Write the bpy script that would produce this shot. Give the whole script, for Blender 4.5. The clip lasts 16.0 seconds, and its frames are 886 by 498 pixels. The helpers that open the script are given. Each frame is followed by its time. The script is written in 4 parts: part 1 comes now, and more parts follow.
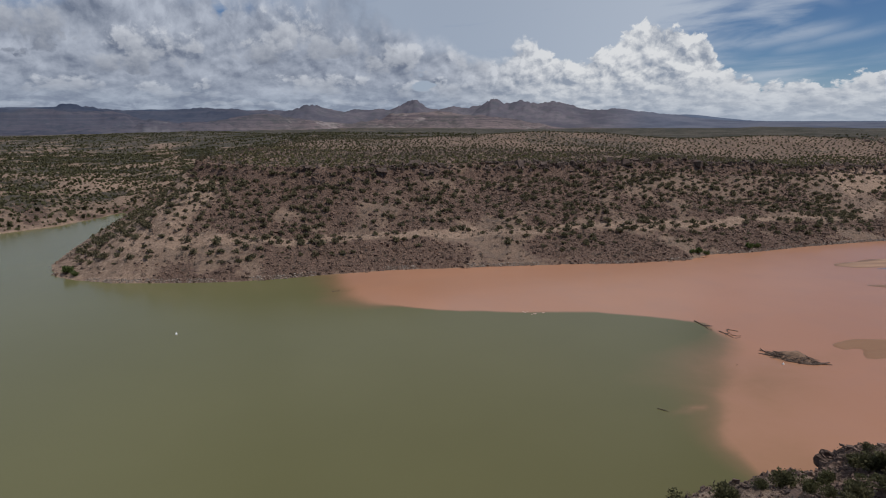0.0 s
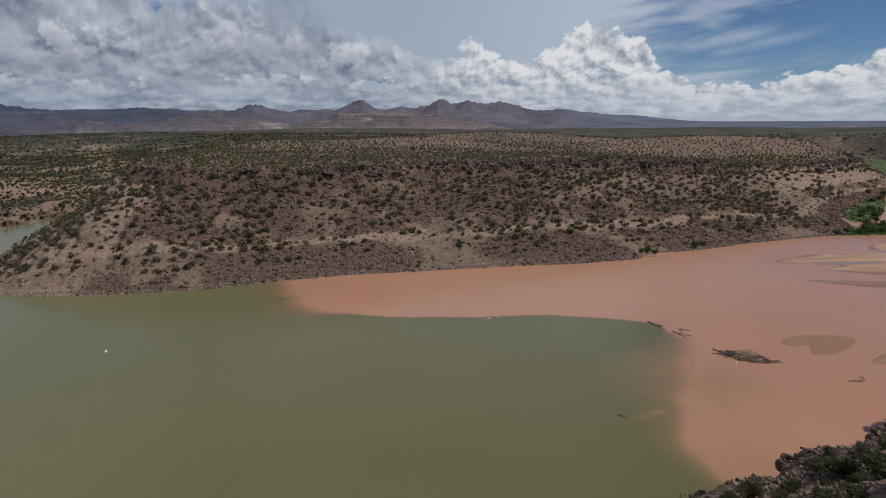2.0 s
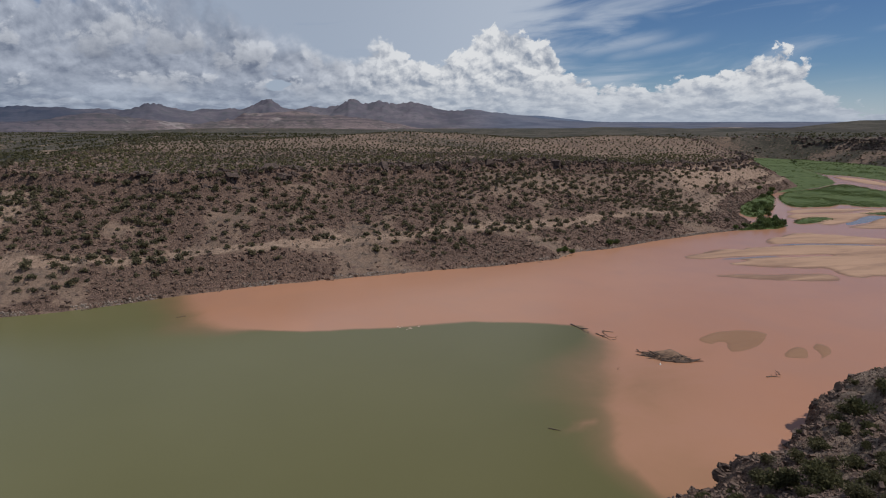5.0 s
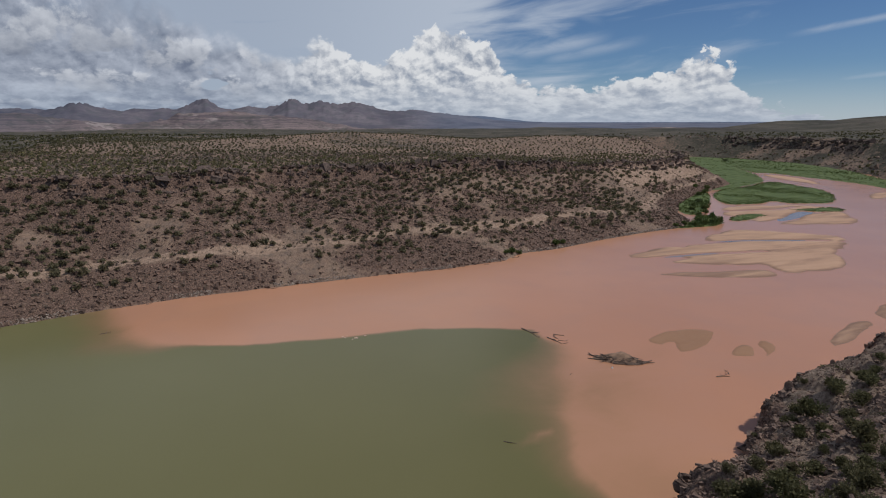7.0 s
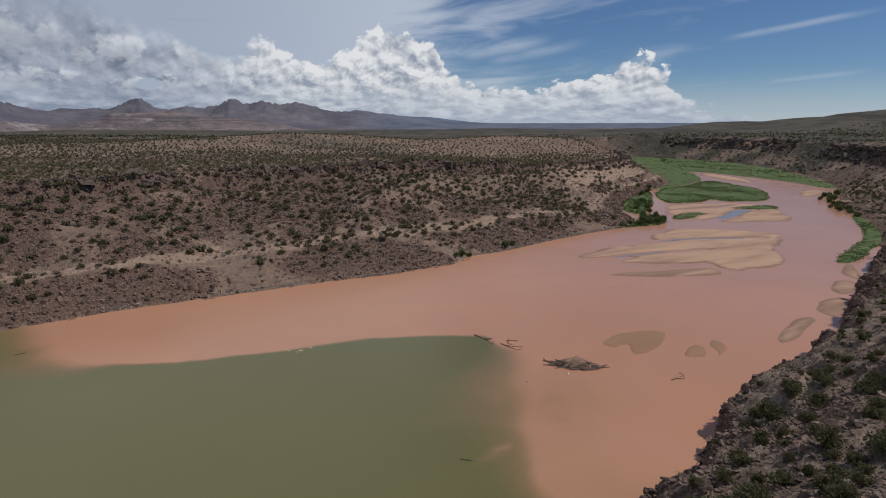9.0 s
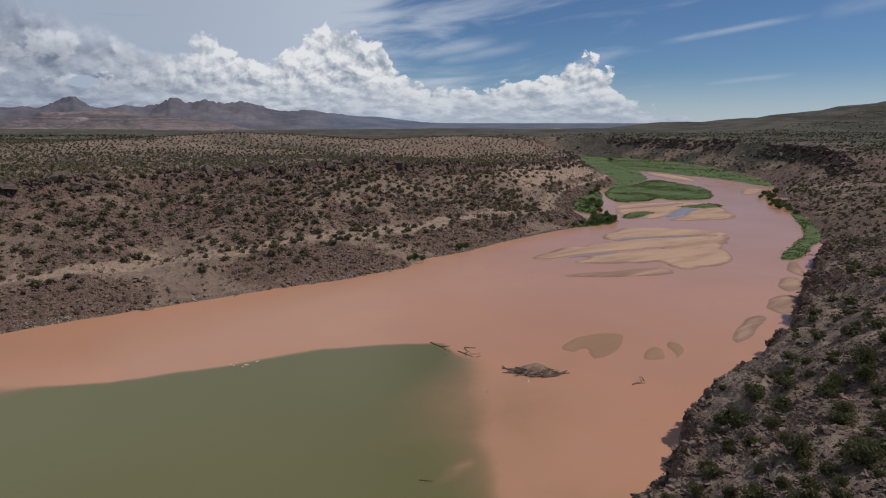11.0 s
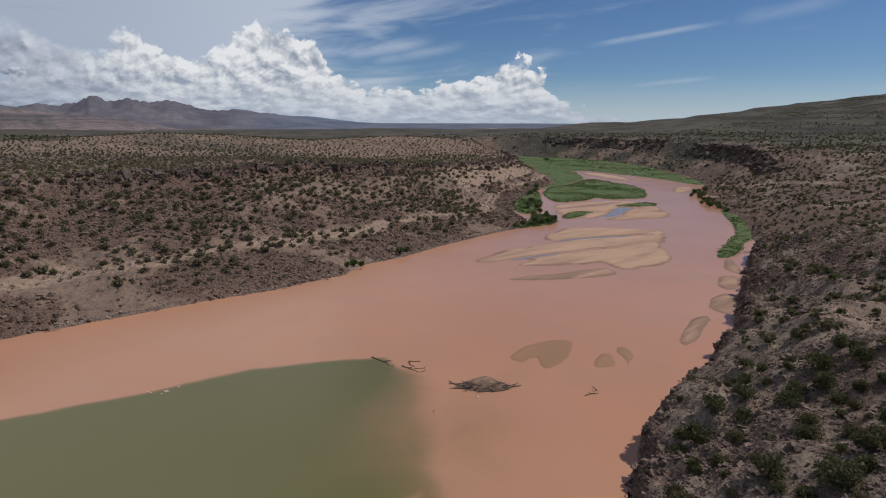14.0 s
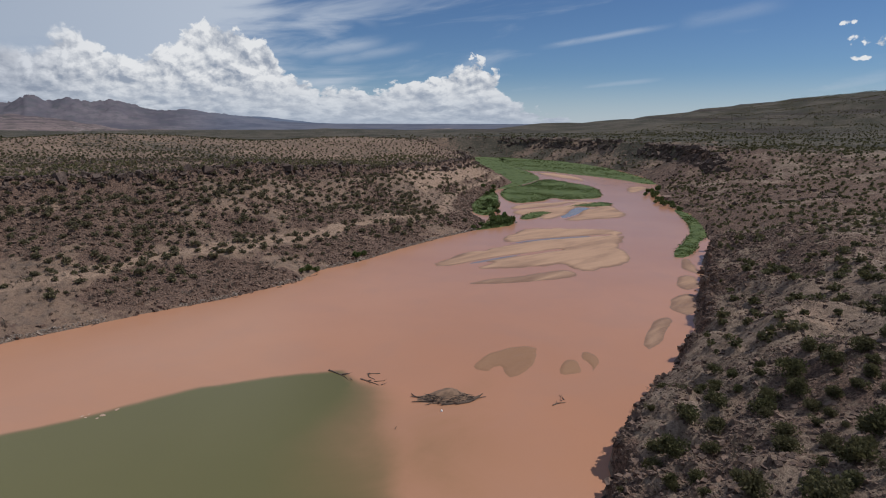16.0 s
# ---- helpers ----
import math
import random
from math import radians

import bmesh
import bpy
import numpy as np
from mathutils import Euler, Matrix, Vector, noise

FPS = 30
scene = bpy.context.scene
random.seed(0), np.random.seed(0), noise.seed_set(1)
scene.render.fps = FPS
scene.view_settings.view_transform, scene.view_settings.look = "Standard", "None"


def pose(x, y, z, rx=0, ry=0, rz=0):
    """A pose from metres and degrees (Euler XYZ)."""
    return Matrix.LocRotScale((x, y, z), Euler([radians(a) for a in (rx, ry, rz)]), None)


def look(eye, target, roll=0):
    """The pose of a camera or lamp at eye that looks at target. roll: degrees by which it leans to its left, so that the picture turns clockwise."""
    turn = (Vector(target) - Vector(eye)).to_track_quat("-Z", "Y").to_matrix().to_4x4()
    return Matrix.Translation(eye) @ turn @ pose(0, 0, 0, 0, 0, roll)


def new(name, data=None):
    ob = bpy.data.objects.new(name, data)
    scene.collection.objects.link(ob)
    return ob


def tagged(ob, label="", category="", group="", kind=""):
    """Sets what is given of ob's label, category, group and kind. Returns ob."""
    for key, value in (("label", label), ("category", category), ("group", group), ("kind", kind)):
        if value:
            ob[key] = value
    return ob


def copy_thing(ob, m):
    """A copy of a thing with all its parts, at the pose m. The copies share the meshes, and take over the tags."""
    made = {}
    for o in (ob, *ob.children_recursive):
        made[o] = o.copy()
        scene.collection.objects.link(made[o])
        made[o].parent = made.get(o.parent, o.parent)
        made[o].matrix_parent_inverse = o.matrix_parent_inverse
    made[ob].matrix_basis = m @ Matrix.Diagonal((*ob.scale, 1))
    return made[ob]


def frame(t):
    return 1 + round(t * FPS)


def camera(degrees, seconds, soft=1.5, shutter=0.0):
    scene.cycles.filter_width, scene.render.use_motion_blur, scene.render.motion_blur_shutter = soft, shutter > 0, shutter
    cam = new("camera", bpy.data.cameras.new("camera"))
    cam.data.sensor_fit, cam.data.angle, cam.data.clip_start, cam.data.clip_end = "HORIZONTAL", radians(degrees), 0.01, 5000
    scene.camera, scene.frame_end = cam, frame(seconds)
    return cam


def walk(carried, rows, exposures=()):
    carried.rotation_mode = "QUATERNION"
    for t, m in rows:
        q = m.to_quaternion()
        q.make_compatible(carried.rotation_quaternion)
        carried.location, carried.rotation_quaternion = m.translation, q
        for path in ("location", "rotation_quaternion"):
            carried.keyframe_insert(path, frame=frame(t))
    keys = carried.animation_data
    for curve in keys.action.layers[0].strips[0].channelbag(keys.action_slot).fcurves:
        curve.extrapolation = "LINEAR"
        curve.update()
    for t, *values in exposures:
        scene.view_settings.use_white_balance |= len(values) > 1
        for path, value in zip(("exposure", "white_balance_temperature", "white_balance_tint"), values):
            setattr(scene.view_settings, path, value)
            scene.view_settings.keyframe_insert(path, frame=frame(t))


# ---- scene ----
EXPOSURE = 0.0
cam = camera(72.62, 16.0, soft=1.1)
# seconds, eye (metres above the water), heading, pitch, lean
PATH = [
    (0, 0.00, 0.00, 50.01, 0.03, -11.79, -0.13),
    (0.5, -0.11, 1.29, 50.01, -1.17, -11.78, -0.13),
    (1, -0.13, 2.56, 50.00, -2.57, -11.78, -0.15),
    (1.5, -0.18, 3.90, 49.99, -3.80, -11.78, -0.16),
    (2, -0.25, 5.27, 50.00, -4.85, -11.78, -0.16),
    (2.5, -0.26, 6.64, 49.98, -6.02, -11.78, -0.15),
    (3, -0.26, 8.04, 49.96, -7.22, -11.78, -0.13),
    (3.5, -0.21, 9.45, 49.91, -8.58, -11.78, -0.10),
    (4, -0.11, 10.86, 49.87, -10.15, -11.77, -0.07),
    (6.5, 1.02, 17.66, 49.82, -17.00, -11.77, -0.09),
    (7, 1.33, 19.07, 49.78, -18.35, -11.75, -0.09),
    (7.5, 1.68, 20.48, 49.73, -19.56, -11.74, -0.06),
    (8, 2.09, 21.90, 49.68, -20.85, -11.71, -0.06),
    (8.5, 2.49, 23.31, 49.62, -22.13, -11.69, -0.06),
    (9, 2.90, 24.69, 49.57, -23.45, -11.68, -0.05),
    (11.5, 5.15, 31.19, 49.56, -29.21, -11.69, 0.09),
    (12, 5.76, 32.47, 49.55, -30.27, -11.69, 0.12),
    (12.5, 6.42, 33.72, 49.53, -31.36, -11.69, 0.12),
    (13, 7.02, 35.00, 49.48, -32.17, -11.68, 0.11),
    (13.5, 7.66, 36.23, 49.45, -33.08, -11.67, 0.12),
    (14, 8.29, 37.45, 49.43, -34.08, -11.67, 0.12),
    (14.5, 8.90, 38.67, 49.44, -35.08, -11.66, 0.13),
    (15, 9.56, 39.91, 49.44, -36.11, -11.64, 0.13),
    (15.5, 10.26, 41.14, 49.41, -37.16, -11.64, 0.14),
    (16, 10.96, 42.36, 49.39, -38.28, -11.62, 0.15),
]
walk(cam, [(t, pose(x, y, z, 0, 0, yaw) @ pose(0, 0, 0, 90 + pitch, 0, 0) @ pose(0, 0, 0, 0, 0, roll)) for t, x, y, z, yaw, pitch, roll in PATH], exposures=[(0.0, EXPOSURE - 0.12), (16.0, EXPOSURE + 0.02)])

# ---- world, sun ----
SUN_FROM = Vector((0.80, -0.42, 1.25)).normalized()


class Nodes:
    """Short hands for building a node tree."""

    def __init__(self, tree):
        self.t = tree

    def add(self, kind, **values):
        n = self.t.nodes.new(kind)
        for key, value in values.items():
            n.inputs[key.replace("_", " ")].default_value = value
        return n

    def wire(self, value, socket):
        if isinstance(value, (int, float)):
            socket.default_value = value
        elif isinstance(value, tuple):
            socket.default_value = value if len(value) == len(socket.default_value) else (*value, 1)
        else:
            self.t.links.new(value, socket)

    def math(self, op, a, b=0.0, c=0.0, clamp=False):
        n = self.t.nodes.new("ShaderNodeMath")
        n.operation, n.use_clamp = op, clamp
        for v, s in zip((a, b, c), n.inputs):
            self.wire(v, s)
        return n.outputs[0]

    def span(self, v, a, b, c=0.0, d=1.0, smooth=True):
        n = self.t.nodes.new("ShaderNodeMapRange")
        n.interpolation_type = "SMOOTHSTEP" if smooth else "LINEAR"
        self.wire(v, n.inputs[0])
        for k, x in enumerate((a, b, c, d)):
            self.wire(x, n.inputs[1 + k])
        return n.outputs[0]

    def mix(self, f, a, b, blend="MIX"):
        n = self.t.nodes.new("ShaderNodeMix")
        n.data_type, n.blend_type = "RGBA", blend
        self.wire(f, n.inputs[0])
        self.wire(a, n.inputs[6])
        self.wire(b, n.inputs[7])
        return n.outputs[2]

    def noise(self, vector, scale, detail=4.0, rough=0.5, distort=0.0):
        n = self.t.nodes.new("ShaderNodeTexNoise")
        if vector is not None:
            self.wire(vector, n.inputs["Vector"])
        n.inputs["Scale"].default_value, n.inputs["Detail"].default_value = scale, detail
        n.inputs["Roughness"].default_value, n.inputs["Distortion"].default_value = rough, distort
        return n.outputs["Fac"]

    def xyz(self, x, y, z=0.0):
        n = self.t.nodes.new("ShaderNodeCombineXYZ")
        for v, s in zip((x, y, z), n.inputs):
            self.wire(v, s)
        return n.outputs[0]

    def curve(self, v, points):
        """A ramp over 0..1 from (place, value) pairs."""
        n = self.t.nodes.new("ShaderNodeValToRGB")
        n.color_ramp.interpolation = "EASE"
        e = n.color_ramp.elements
        while len(e) < len(points):
            e.new(0.5)
        for el, (p, val) in zip(e, points):
            el.position, el.color = p, (val, val, val, 1)
        self.wire(v, n.inputs[0])
        return n.outputs[0]


def make_world():
    world = bpy.data.worlds.new("sky")
    scene.world = world
    world.use_nodes = True
    nt = world.node_tree
    nt.nodes.clear()
    g = Nodes(nt)
    sky = nt.nodes.new("ShaderNodeTexSky")
    sky.sky_type, sky.sun_disc = "NISHITA", False
    sky.sun_elevation = math.asin(SUN_FROM.z)
    sky.sun_rotation = math.atan2(SUN_FROM.x, SUN_FROM.y)
    sky.altitude, sky.air_density, sky.dust_density, sky.ozone_density = 1600, 1.0, 0.2, 2.2
    clear = nt.nodes.new("ShaderNodeBackground")
    clear.inputs["Strength"].default_value = 0.052
    nt.links.new(g.mix(1.0, sky.outputs[0], (0.74, 0.95, 1.22), "MULTIPLY"), clear.inputs["Color"])

    co = nt.nodes.new("ShaderNodeTexCoord").outputs["Generated"]
    sep = nt.nodes.new("ShaderNodeSeparateXYZ")
    nt.links.new(co, sep.inputs[0])
    az = g.math("MULTIPLY", g.math("ARCTAN2", sep.outputs[0], sep.outputs[1]), 57.2958)  # degrees, to the right of north
    el = g.math("MULTIPLY", g.math("ARCSINE", sep.outputs[2]), 57.2958)

    # far decks look flatter: elevation is drawn out towards the horizon
    tall = g.math("MULTIPLY", g.math("LOGARITHM", g.math("ADD", 1.0, g.math("MULTIPLY", g.math("MAXIMUM", el, 0.0), 0.30)), 2.718), 10.5)

    def field(da, de, seed):
        """Broad swell and cauliflower puffs over azimuth and elevation."""
        p = g.xyz(g.math("ADD", az, da), g.math("ADD", tall, de), seed)
        big = g.noise(p, 0.15, 3.0, 0.5)
        n = nt.nodes.new("ShaderNodeTexVoronoi")
        n.voronoi_dimensions, n.feature, n.normalize = "3D", "SMOOTH_F1", False
        q = nt.nodes.new("ShaderNodeVectorMath")
        q.operation = "MULTIPLY_ADD"
        w = nt.nodes.new("ShaderNodeTexNoise")
        nt.links.new(p, w.inputs["Vector"])
        w.inputs["Scale"].default_value, w.inputs["Detail"].default_value, w.inputs["Roughness"].default_value = 0.6, 4.0, 0.6
        nt.links.new(w.outputs["Color"], q.inputs[0])
        q.inputs[1].default_value = (1.6, 1.6, 0)
        nt.links.new(p, q.inputs[2])
        nt.links.new(q.outputs[0], n.inputs["Vector"])
        n.inputs["Scale"].default_value, n.inputs["Smoothness"].default_value = 0.5, 0.3
        n.inputs["Detail"].default_value, n.inputs["Roughness"].default_value = 4.0, 0.55
        return big, g.math("SUBTRACT", 1.0, n.outputs["Distance"])

    # how high the heaps stand, by azimuth
    place = g.span(az, -60.0, 80.0, 0.0, 1.0, smooth=False)
    at = lambda a: (a + 60) / 140
    top = g.curve(place, [(at(a), h / 14) for a, h in (
        (-60, 13), (-36, 13), (-14, 13), (-9, 12), (-5, 9.6), (0, 8.2), (3.3, 6.51), (5.4, 6.88), (7.4, 7.93), (8.8, 7.56), (10.3, 6.95), (12.1, 6.38), (14.4, 7.04), (16.5, 8.82), (18.1, 9.53), (19.7, 9.01), (22.2, 8.23), (23.9, 6.07), (26.8, 4.41), (29.3, 4.75), (31.1, 4.08), (34.4, 4.61), (38.5, 5.13), (41.4, 6.2), (42.8, 5.02), (44.8, 2.98), (48.1, 1.97), (49.9, 1.32), (52, 0), (80, 0))])
    top = g.math("MULTIPLY", top, 14.0)
    big0, puff0 = field(0.0, 0.0, 3.7)
    fine = g.noise(g.xyz(az, g.math("MULTIPLY", tall, 1.15), 9.0), 1.1, 6.0, 0.6, 0.2)
    over = g.math("SUBTRACT", top, el)
    east = g.span(az, -3.0, 12.0, 0.0, 1.0)
    frill = g.math("ADD", g.math("MULTIPLY", g.math("SUBTRACT", puff0, 0.42), 1.5), g.math("MULTIPLY", g.math("SUBTRACT", fine, 0.5), 1.0))
    lumps = g.math("ADD", over, g.math("ADD", frill, g.math("MULTIPLY", g.math("SUBTRACT", big0, 0.5), g.span(east, 0.0, 1.0, 12.0, 2.0))))
    for ca, ce, ra, re in ((41.5, 4.4, 1.5, 1.9), (72.9, 6.2, 2.0, 0.66), (63.1, 5.4, 0.75, 0.26), (71.9, 5.05, 0.9, 0.28), (70.7, 7.7, 0.8, 0.30)):
        fa = g.math("POWER", g.math("ABSOLUTE", g.math("DIVIDE", g.math("SUBTRACT", az, ca), ra)), 2.0)
        fe = g.math("POWER", g.math("ABSOLUTE", g.math("DIVIDE", g.math("SUBTRACT", el, ce), re)), 2.0)
        spot = g.math("SUBTRACT", g.math("ADD", 1.45, g.math("MULTIPLY", frill, 1.6)), g.math("ADD", fa, fe))
        lumps = g.math("MAXIMUM", lumps, spot)
    # gaps in the western deck
    gap = g.noise(g.xyz(g.math("MULTIPLY", az, 0.6), tall, 6.0), 0.22, 4.0, 0.55)
    lumps = g.math("SUBTRACT", lumps, g.math("MULTIPLY", g.span(gap, 0.58, 0.72), g.span(east, 0.0, 0.6, 9.0, 0.0)))
    heap = g.span(lumps, 0.0, g.span(east, 0.0, 1.0, 3.0, 0.45))
    # light from above and from the right, grey undersides
    puff1 = field(0.35, 0.6, 3.7)[1]
    big2 = field(0.7, 1.9, 3.7)[0]
    relief = g.math("ADD", g.math("MULTIPLY", g.math("SUBTRACT", puff0, puff1), g.span(east, 0, 1, 0.55, 1.3)), g.math("MULTIPLY", g.math("SUBTRACT", big0, big2), g.span(east, 0, 1, 1.3, 1.9)))
    swell = g.noise(g.xyz(g.math("MULTIPLY", az, 0.62), tall, 12.0), 0.27, 4.0, 0.5, 0.1)
    swell2 = g.noise(g.xyz(g.math("MULTIPLY", g.math("ADD", az, 1.0), 0.62), g.math("ADD", tall, 1.2), 12.0), 0.27, 4.0, 0.5, 0.1)
    relief = g.math("ADD", relief, g.math("MULTIPLY", g.math("SUBTRACT", swell, swell2), g.span(east, 0, 1, 1.3, 0.5)))
    body = g.mix(east, (0.50, 0.50, 0.50), g.span(over, 0.3, 5.0, 0.93, 0.42, smooth=False))
    lit = g.math("ADD", g.math("ADD", body, relief), g.math("MULTIPLY", g.math("SUBTRACT", fine, 0.5), g.span(east, 0, 1, 0.42, 0.55)), clamp=True)
    shade = g.mix(east, (0.215, 0.258, 0.355), (0.37, 0.43, 0.54))
    light = g.mix(east, (0.62, 0.68, 0.80), (0.98, 1.0, 1.03))
    col = g.mix(lit, shade, light)
    # the single heaps of the western deck, bright on top and grey beneath
    for ca, ce, ra, re, bright in ((-33.8, 7.21, 5.6, 2.68, 0.25), (-24.5, 6.34, 5.6, 2.69, 0.62), (-27.1, 4.91, 3.4, 1.34, 0.35), (-12.8, 7.33, 5.9, 2.88, 0.55), (-16.2, 6.11, 4.5, 1.65, 0.4), (-4.1, 5.54, 4.8, 2.25, 0.6), (-7.3, 6.62, 3.7, 1.6, 0.45), (2.4, 5.92, 3.2, 2.15, 0.75), (-31.4, 3.03, 4.7, 1.01, 0.6), (-22.4, 2.79, 5.0, 1.19, 0.6), (-11.5, 3.42, 6.2, 1.47, 0.6), (-1.2, 2.97, 5.9, 1.29, 0.6), (-34.9, 1.47, 4.3, 0.53, 0.7), (-17.4, 1.61, 6.4, 0.51, 0.7), (-7.5, 1.86, 4.8, 0.53, 0.75)):
        fa = g.math("POWER", g.math("ABSOLUTE", g.math("DIVIDE", g.math("SUBTRACT", az, ca), ra)), 2.0)
        fe = g.math("DIVIDE", g.math("SUBTRACT", el, ce), re)
        inside = g.math("SUBTRACT", g.math("ADD", 1.0, g.math("MULTIPLY", frill, 0.7)), g.math("ADD", fa, g.math("POWER", g.math("ABSOLUTE", fe), 2.0)))
        glow = g.math("ADD", g.math("ADD", bright, g.math("MULTIPLY", fe, 0.5)), g.math("ADD", g.math("MULTIPLY", relief, 0.3), g.math("MULTIPLY", g.math("SUBTRACT", fine, 0.5), 0.7)), clamp=True)
        col = g.mix(g.span(inside, 0.0, 0.5, 0.0, 0.95), col, g.mix(glow, (0.235, 0.275, 0.365), (0.78, 0.82, 0.90)))
    # the far deck over the horizon: small flat heaps in rows, paling into haze
    deck = g.noise(g.xyz(g.math("MULTIPLY", az, 0.85), g.math("MULTIPLY", tall, 1.15), 2.0), 0.6, 6.0, 0.6, 0.3)
    rows = g.mix(g.span(deck, 0.36, 0.66), g.mix(east, (0.27, 0.33, 0.45), (0.42, 0.49, 0.61)), g.mix(east, (0.52, 0.60, 0.73), (0.73, 0.79, 0.88)))
    col = g.mix(g.span(el, 0.8, 4.6, 0.85, 0.0), col, rows)
    col = g.mix(g.span(el, -0.2, 1.6, 0.6, 0.0), col, (0.46, 0.54, 0.67))
    heaps = nt.nodes.new("ShaderNodeBackground")
    nt.links.new(col, heaps.inputs["Color"])
    heaps.inputs["Strength"].default_value = 0.76

    # high veil: nearly closed in the west, thin in the east, with long streaks that climb to the right
    slant = g.math("ADD", el, g.math("MULTIPLY", az, -0.10))
    vp = g.xyz(g.math("MULTIPLY", az, 0.10), g.math("MULTIPLY", slant, 0.6), 1.0)
    veil = g.noise(vp, 0.8, 5.0, 0.55, 0.5)
    cover = g.curve(place, [(at(a), c) for a, c in ((-60, 0.75), (-30, 0.66), (-18, 0.62), (-8, 0.92), (14, 0.92), (21, 0.70), (26, 0.52), (33, 0.48), (42, 0.36), (52, 0.32), (66, 0.34), (80, 0.42))])
    thin = g.span(g.math("ADD", veil, g.math("SUBTRACT", cover, 0.5)), 0.40, 0.85, 0.0, 0.85)
    thin = g.math("MAXIMUM", thin, g.span(el, -1.0, 5.0, 0.62, 0.0))
    wisp = g.noise(g.xyz(g.math("MULTIPLY", az, 0.25), slant, 5.0), 0.9, 5.0, 0.6, 0.4)
    for a0, e0, a1, e1, w, k in ((46.4, 6.74, 59.2, 8.45, 0.22, 0.62),
                                   (58.1, 8.28, 67.5, 9.55, 0.5, 0.3),
                                   (49.3, 3.25, 58.9, 3.97, 0.22, 0.5),
                                   (43.2, 2.89, 49.8, 3.59, 0.35, 0.3),
                                   (67.1, 2.29, 75.9, 4.15, 0.5, 0.55),
                                   (24.2, 6.03, 33.9, 7.43, 0.55, 0.8),
                                   (26.8, 5.38, 37.0, 7.17, 0.4, 0.5),
                                   (19.4, 8.9, 31.0, 10.09, 0.7, 0.62),
                                   (27.0, 10.61, 32.9, 8.69, 0.5, 0.45),
                                   (60.8, 2.49, 66.6, 3.27, 0.15, 0.2)):
        along = g.span(az, a0, a1, 0.0, 1.0, smooth=False)
        off = g.math("DIVIDE", g.math("ABSOLUTE", g.math("SUBTRACT", el, g.math("ADD", g.math("MULTIPLY", along, e1 - e0), g.math("ADD", e0, g.math("MULTIPLY", g.math("SUBTRACT", wisp, 0.5), 1.2 * w))))), w)
        ends = g.math("MULTIPLY", g.span(along, 0.0, 0.25), g.span(along, 0.6, 1.0, 1.0, 0.0))
        streak = g.math("MULTIPLY", g.math("MULTIPLY", g.span(off, 0.0, 1.7, 0.52 * k, 0.0), ends), g.span(wisp, 0.25, 0.6, 0.5, 1.2))
        thin = g.math("MAXIMUM", thin, streak)
    vcol = g.mix(g.span(az, -3.0, 26.0), (0.47, 0.54, 0.655), (0.62, 0.69, 0.80))
    high = nt.nodes.new("ShaderNodeBackground")
    nt.links.new(vcol, high.inputs["Color"])
    high.inputs["Strength"].default_value = 0.82

    m1, m2 = nt.nodes.new("ShaderNodeMixShader"), nt.nodes.new("ShaderNodeMixShader")
    nt.links.new(thin, m1.inputs[0])
    nt.links.new(clear.outputs[0], m1.inputs[1])
    nt.links.new(high.outputs[0], m1.inputs[2])
    nt.links.new(heap, m2.inputs[0])
    nt.links.new(m1.outputs[0], m2.inputs[1])
    nt.links.new(heaps.outputs[0], m2.inputs[2])
    out = nt.nodes.new("ShaderNodeOutputWorld")
    nt.links.new(m2.outputs[0], out.inputs[0])


make_world()
sun = bpy.data.lights.new("sun", "SUN")
sun.energy, sun.angle, sun.color = 3.1, radians(0.53), (1.0, 0.95, 0.88)
new("sun", sun).matrix_world = look(SUN_FROM * 900, (0, 0, 0))


# ---- materials ----
def material(name, rough=0.9, spec=0.3):
    m = bpy.data.materials.new(name)
    m.use_nodes = True
    g = Nodes(m.node_tree)
    b = m.node_tree.nodes["Principled BSDF"]
    b.inputs["Roughness"].default_value = rough
    b.inputs["Specular IOR Level"].default_value = spec
    return m, g, b


def geo_co(g):
    return g.t.nodes.new("ShaderNodeNewGeometry").outputs["Position"]


def bump(g, b, height, strength, distance):
    n = g.t.nodes.new("ShaderNodeBump")
    n.inputs["Strength"].default_value, n.inputs["Distance"].default_value = strength, distance
    g.wire(height, n.inputs["Height"])
    g.wire(n.outputs[0], b.inputs["Normal"])


def attr(g, name):
    n = g.t.nodes.new("ShaderNodeAttribute")
    n.attribute_name = name
    return n


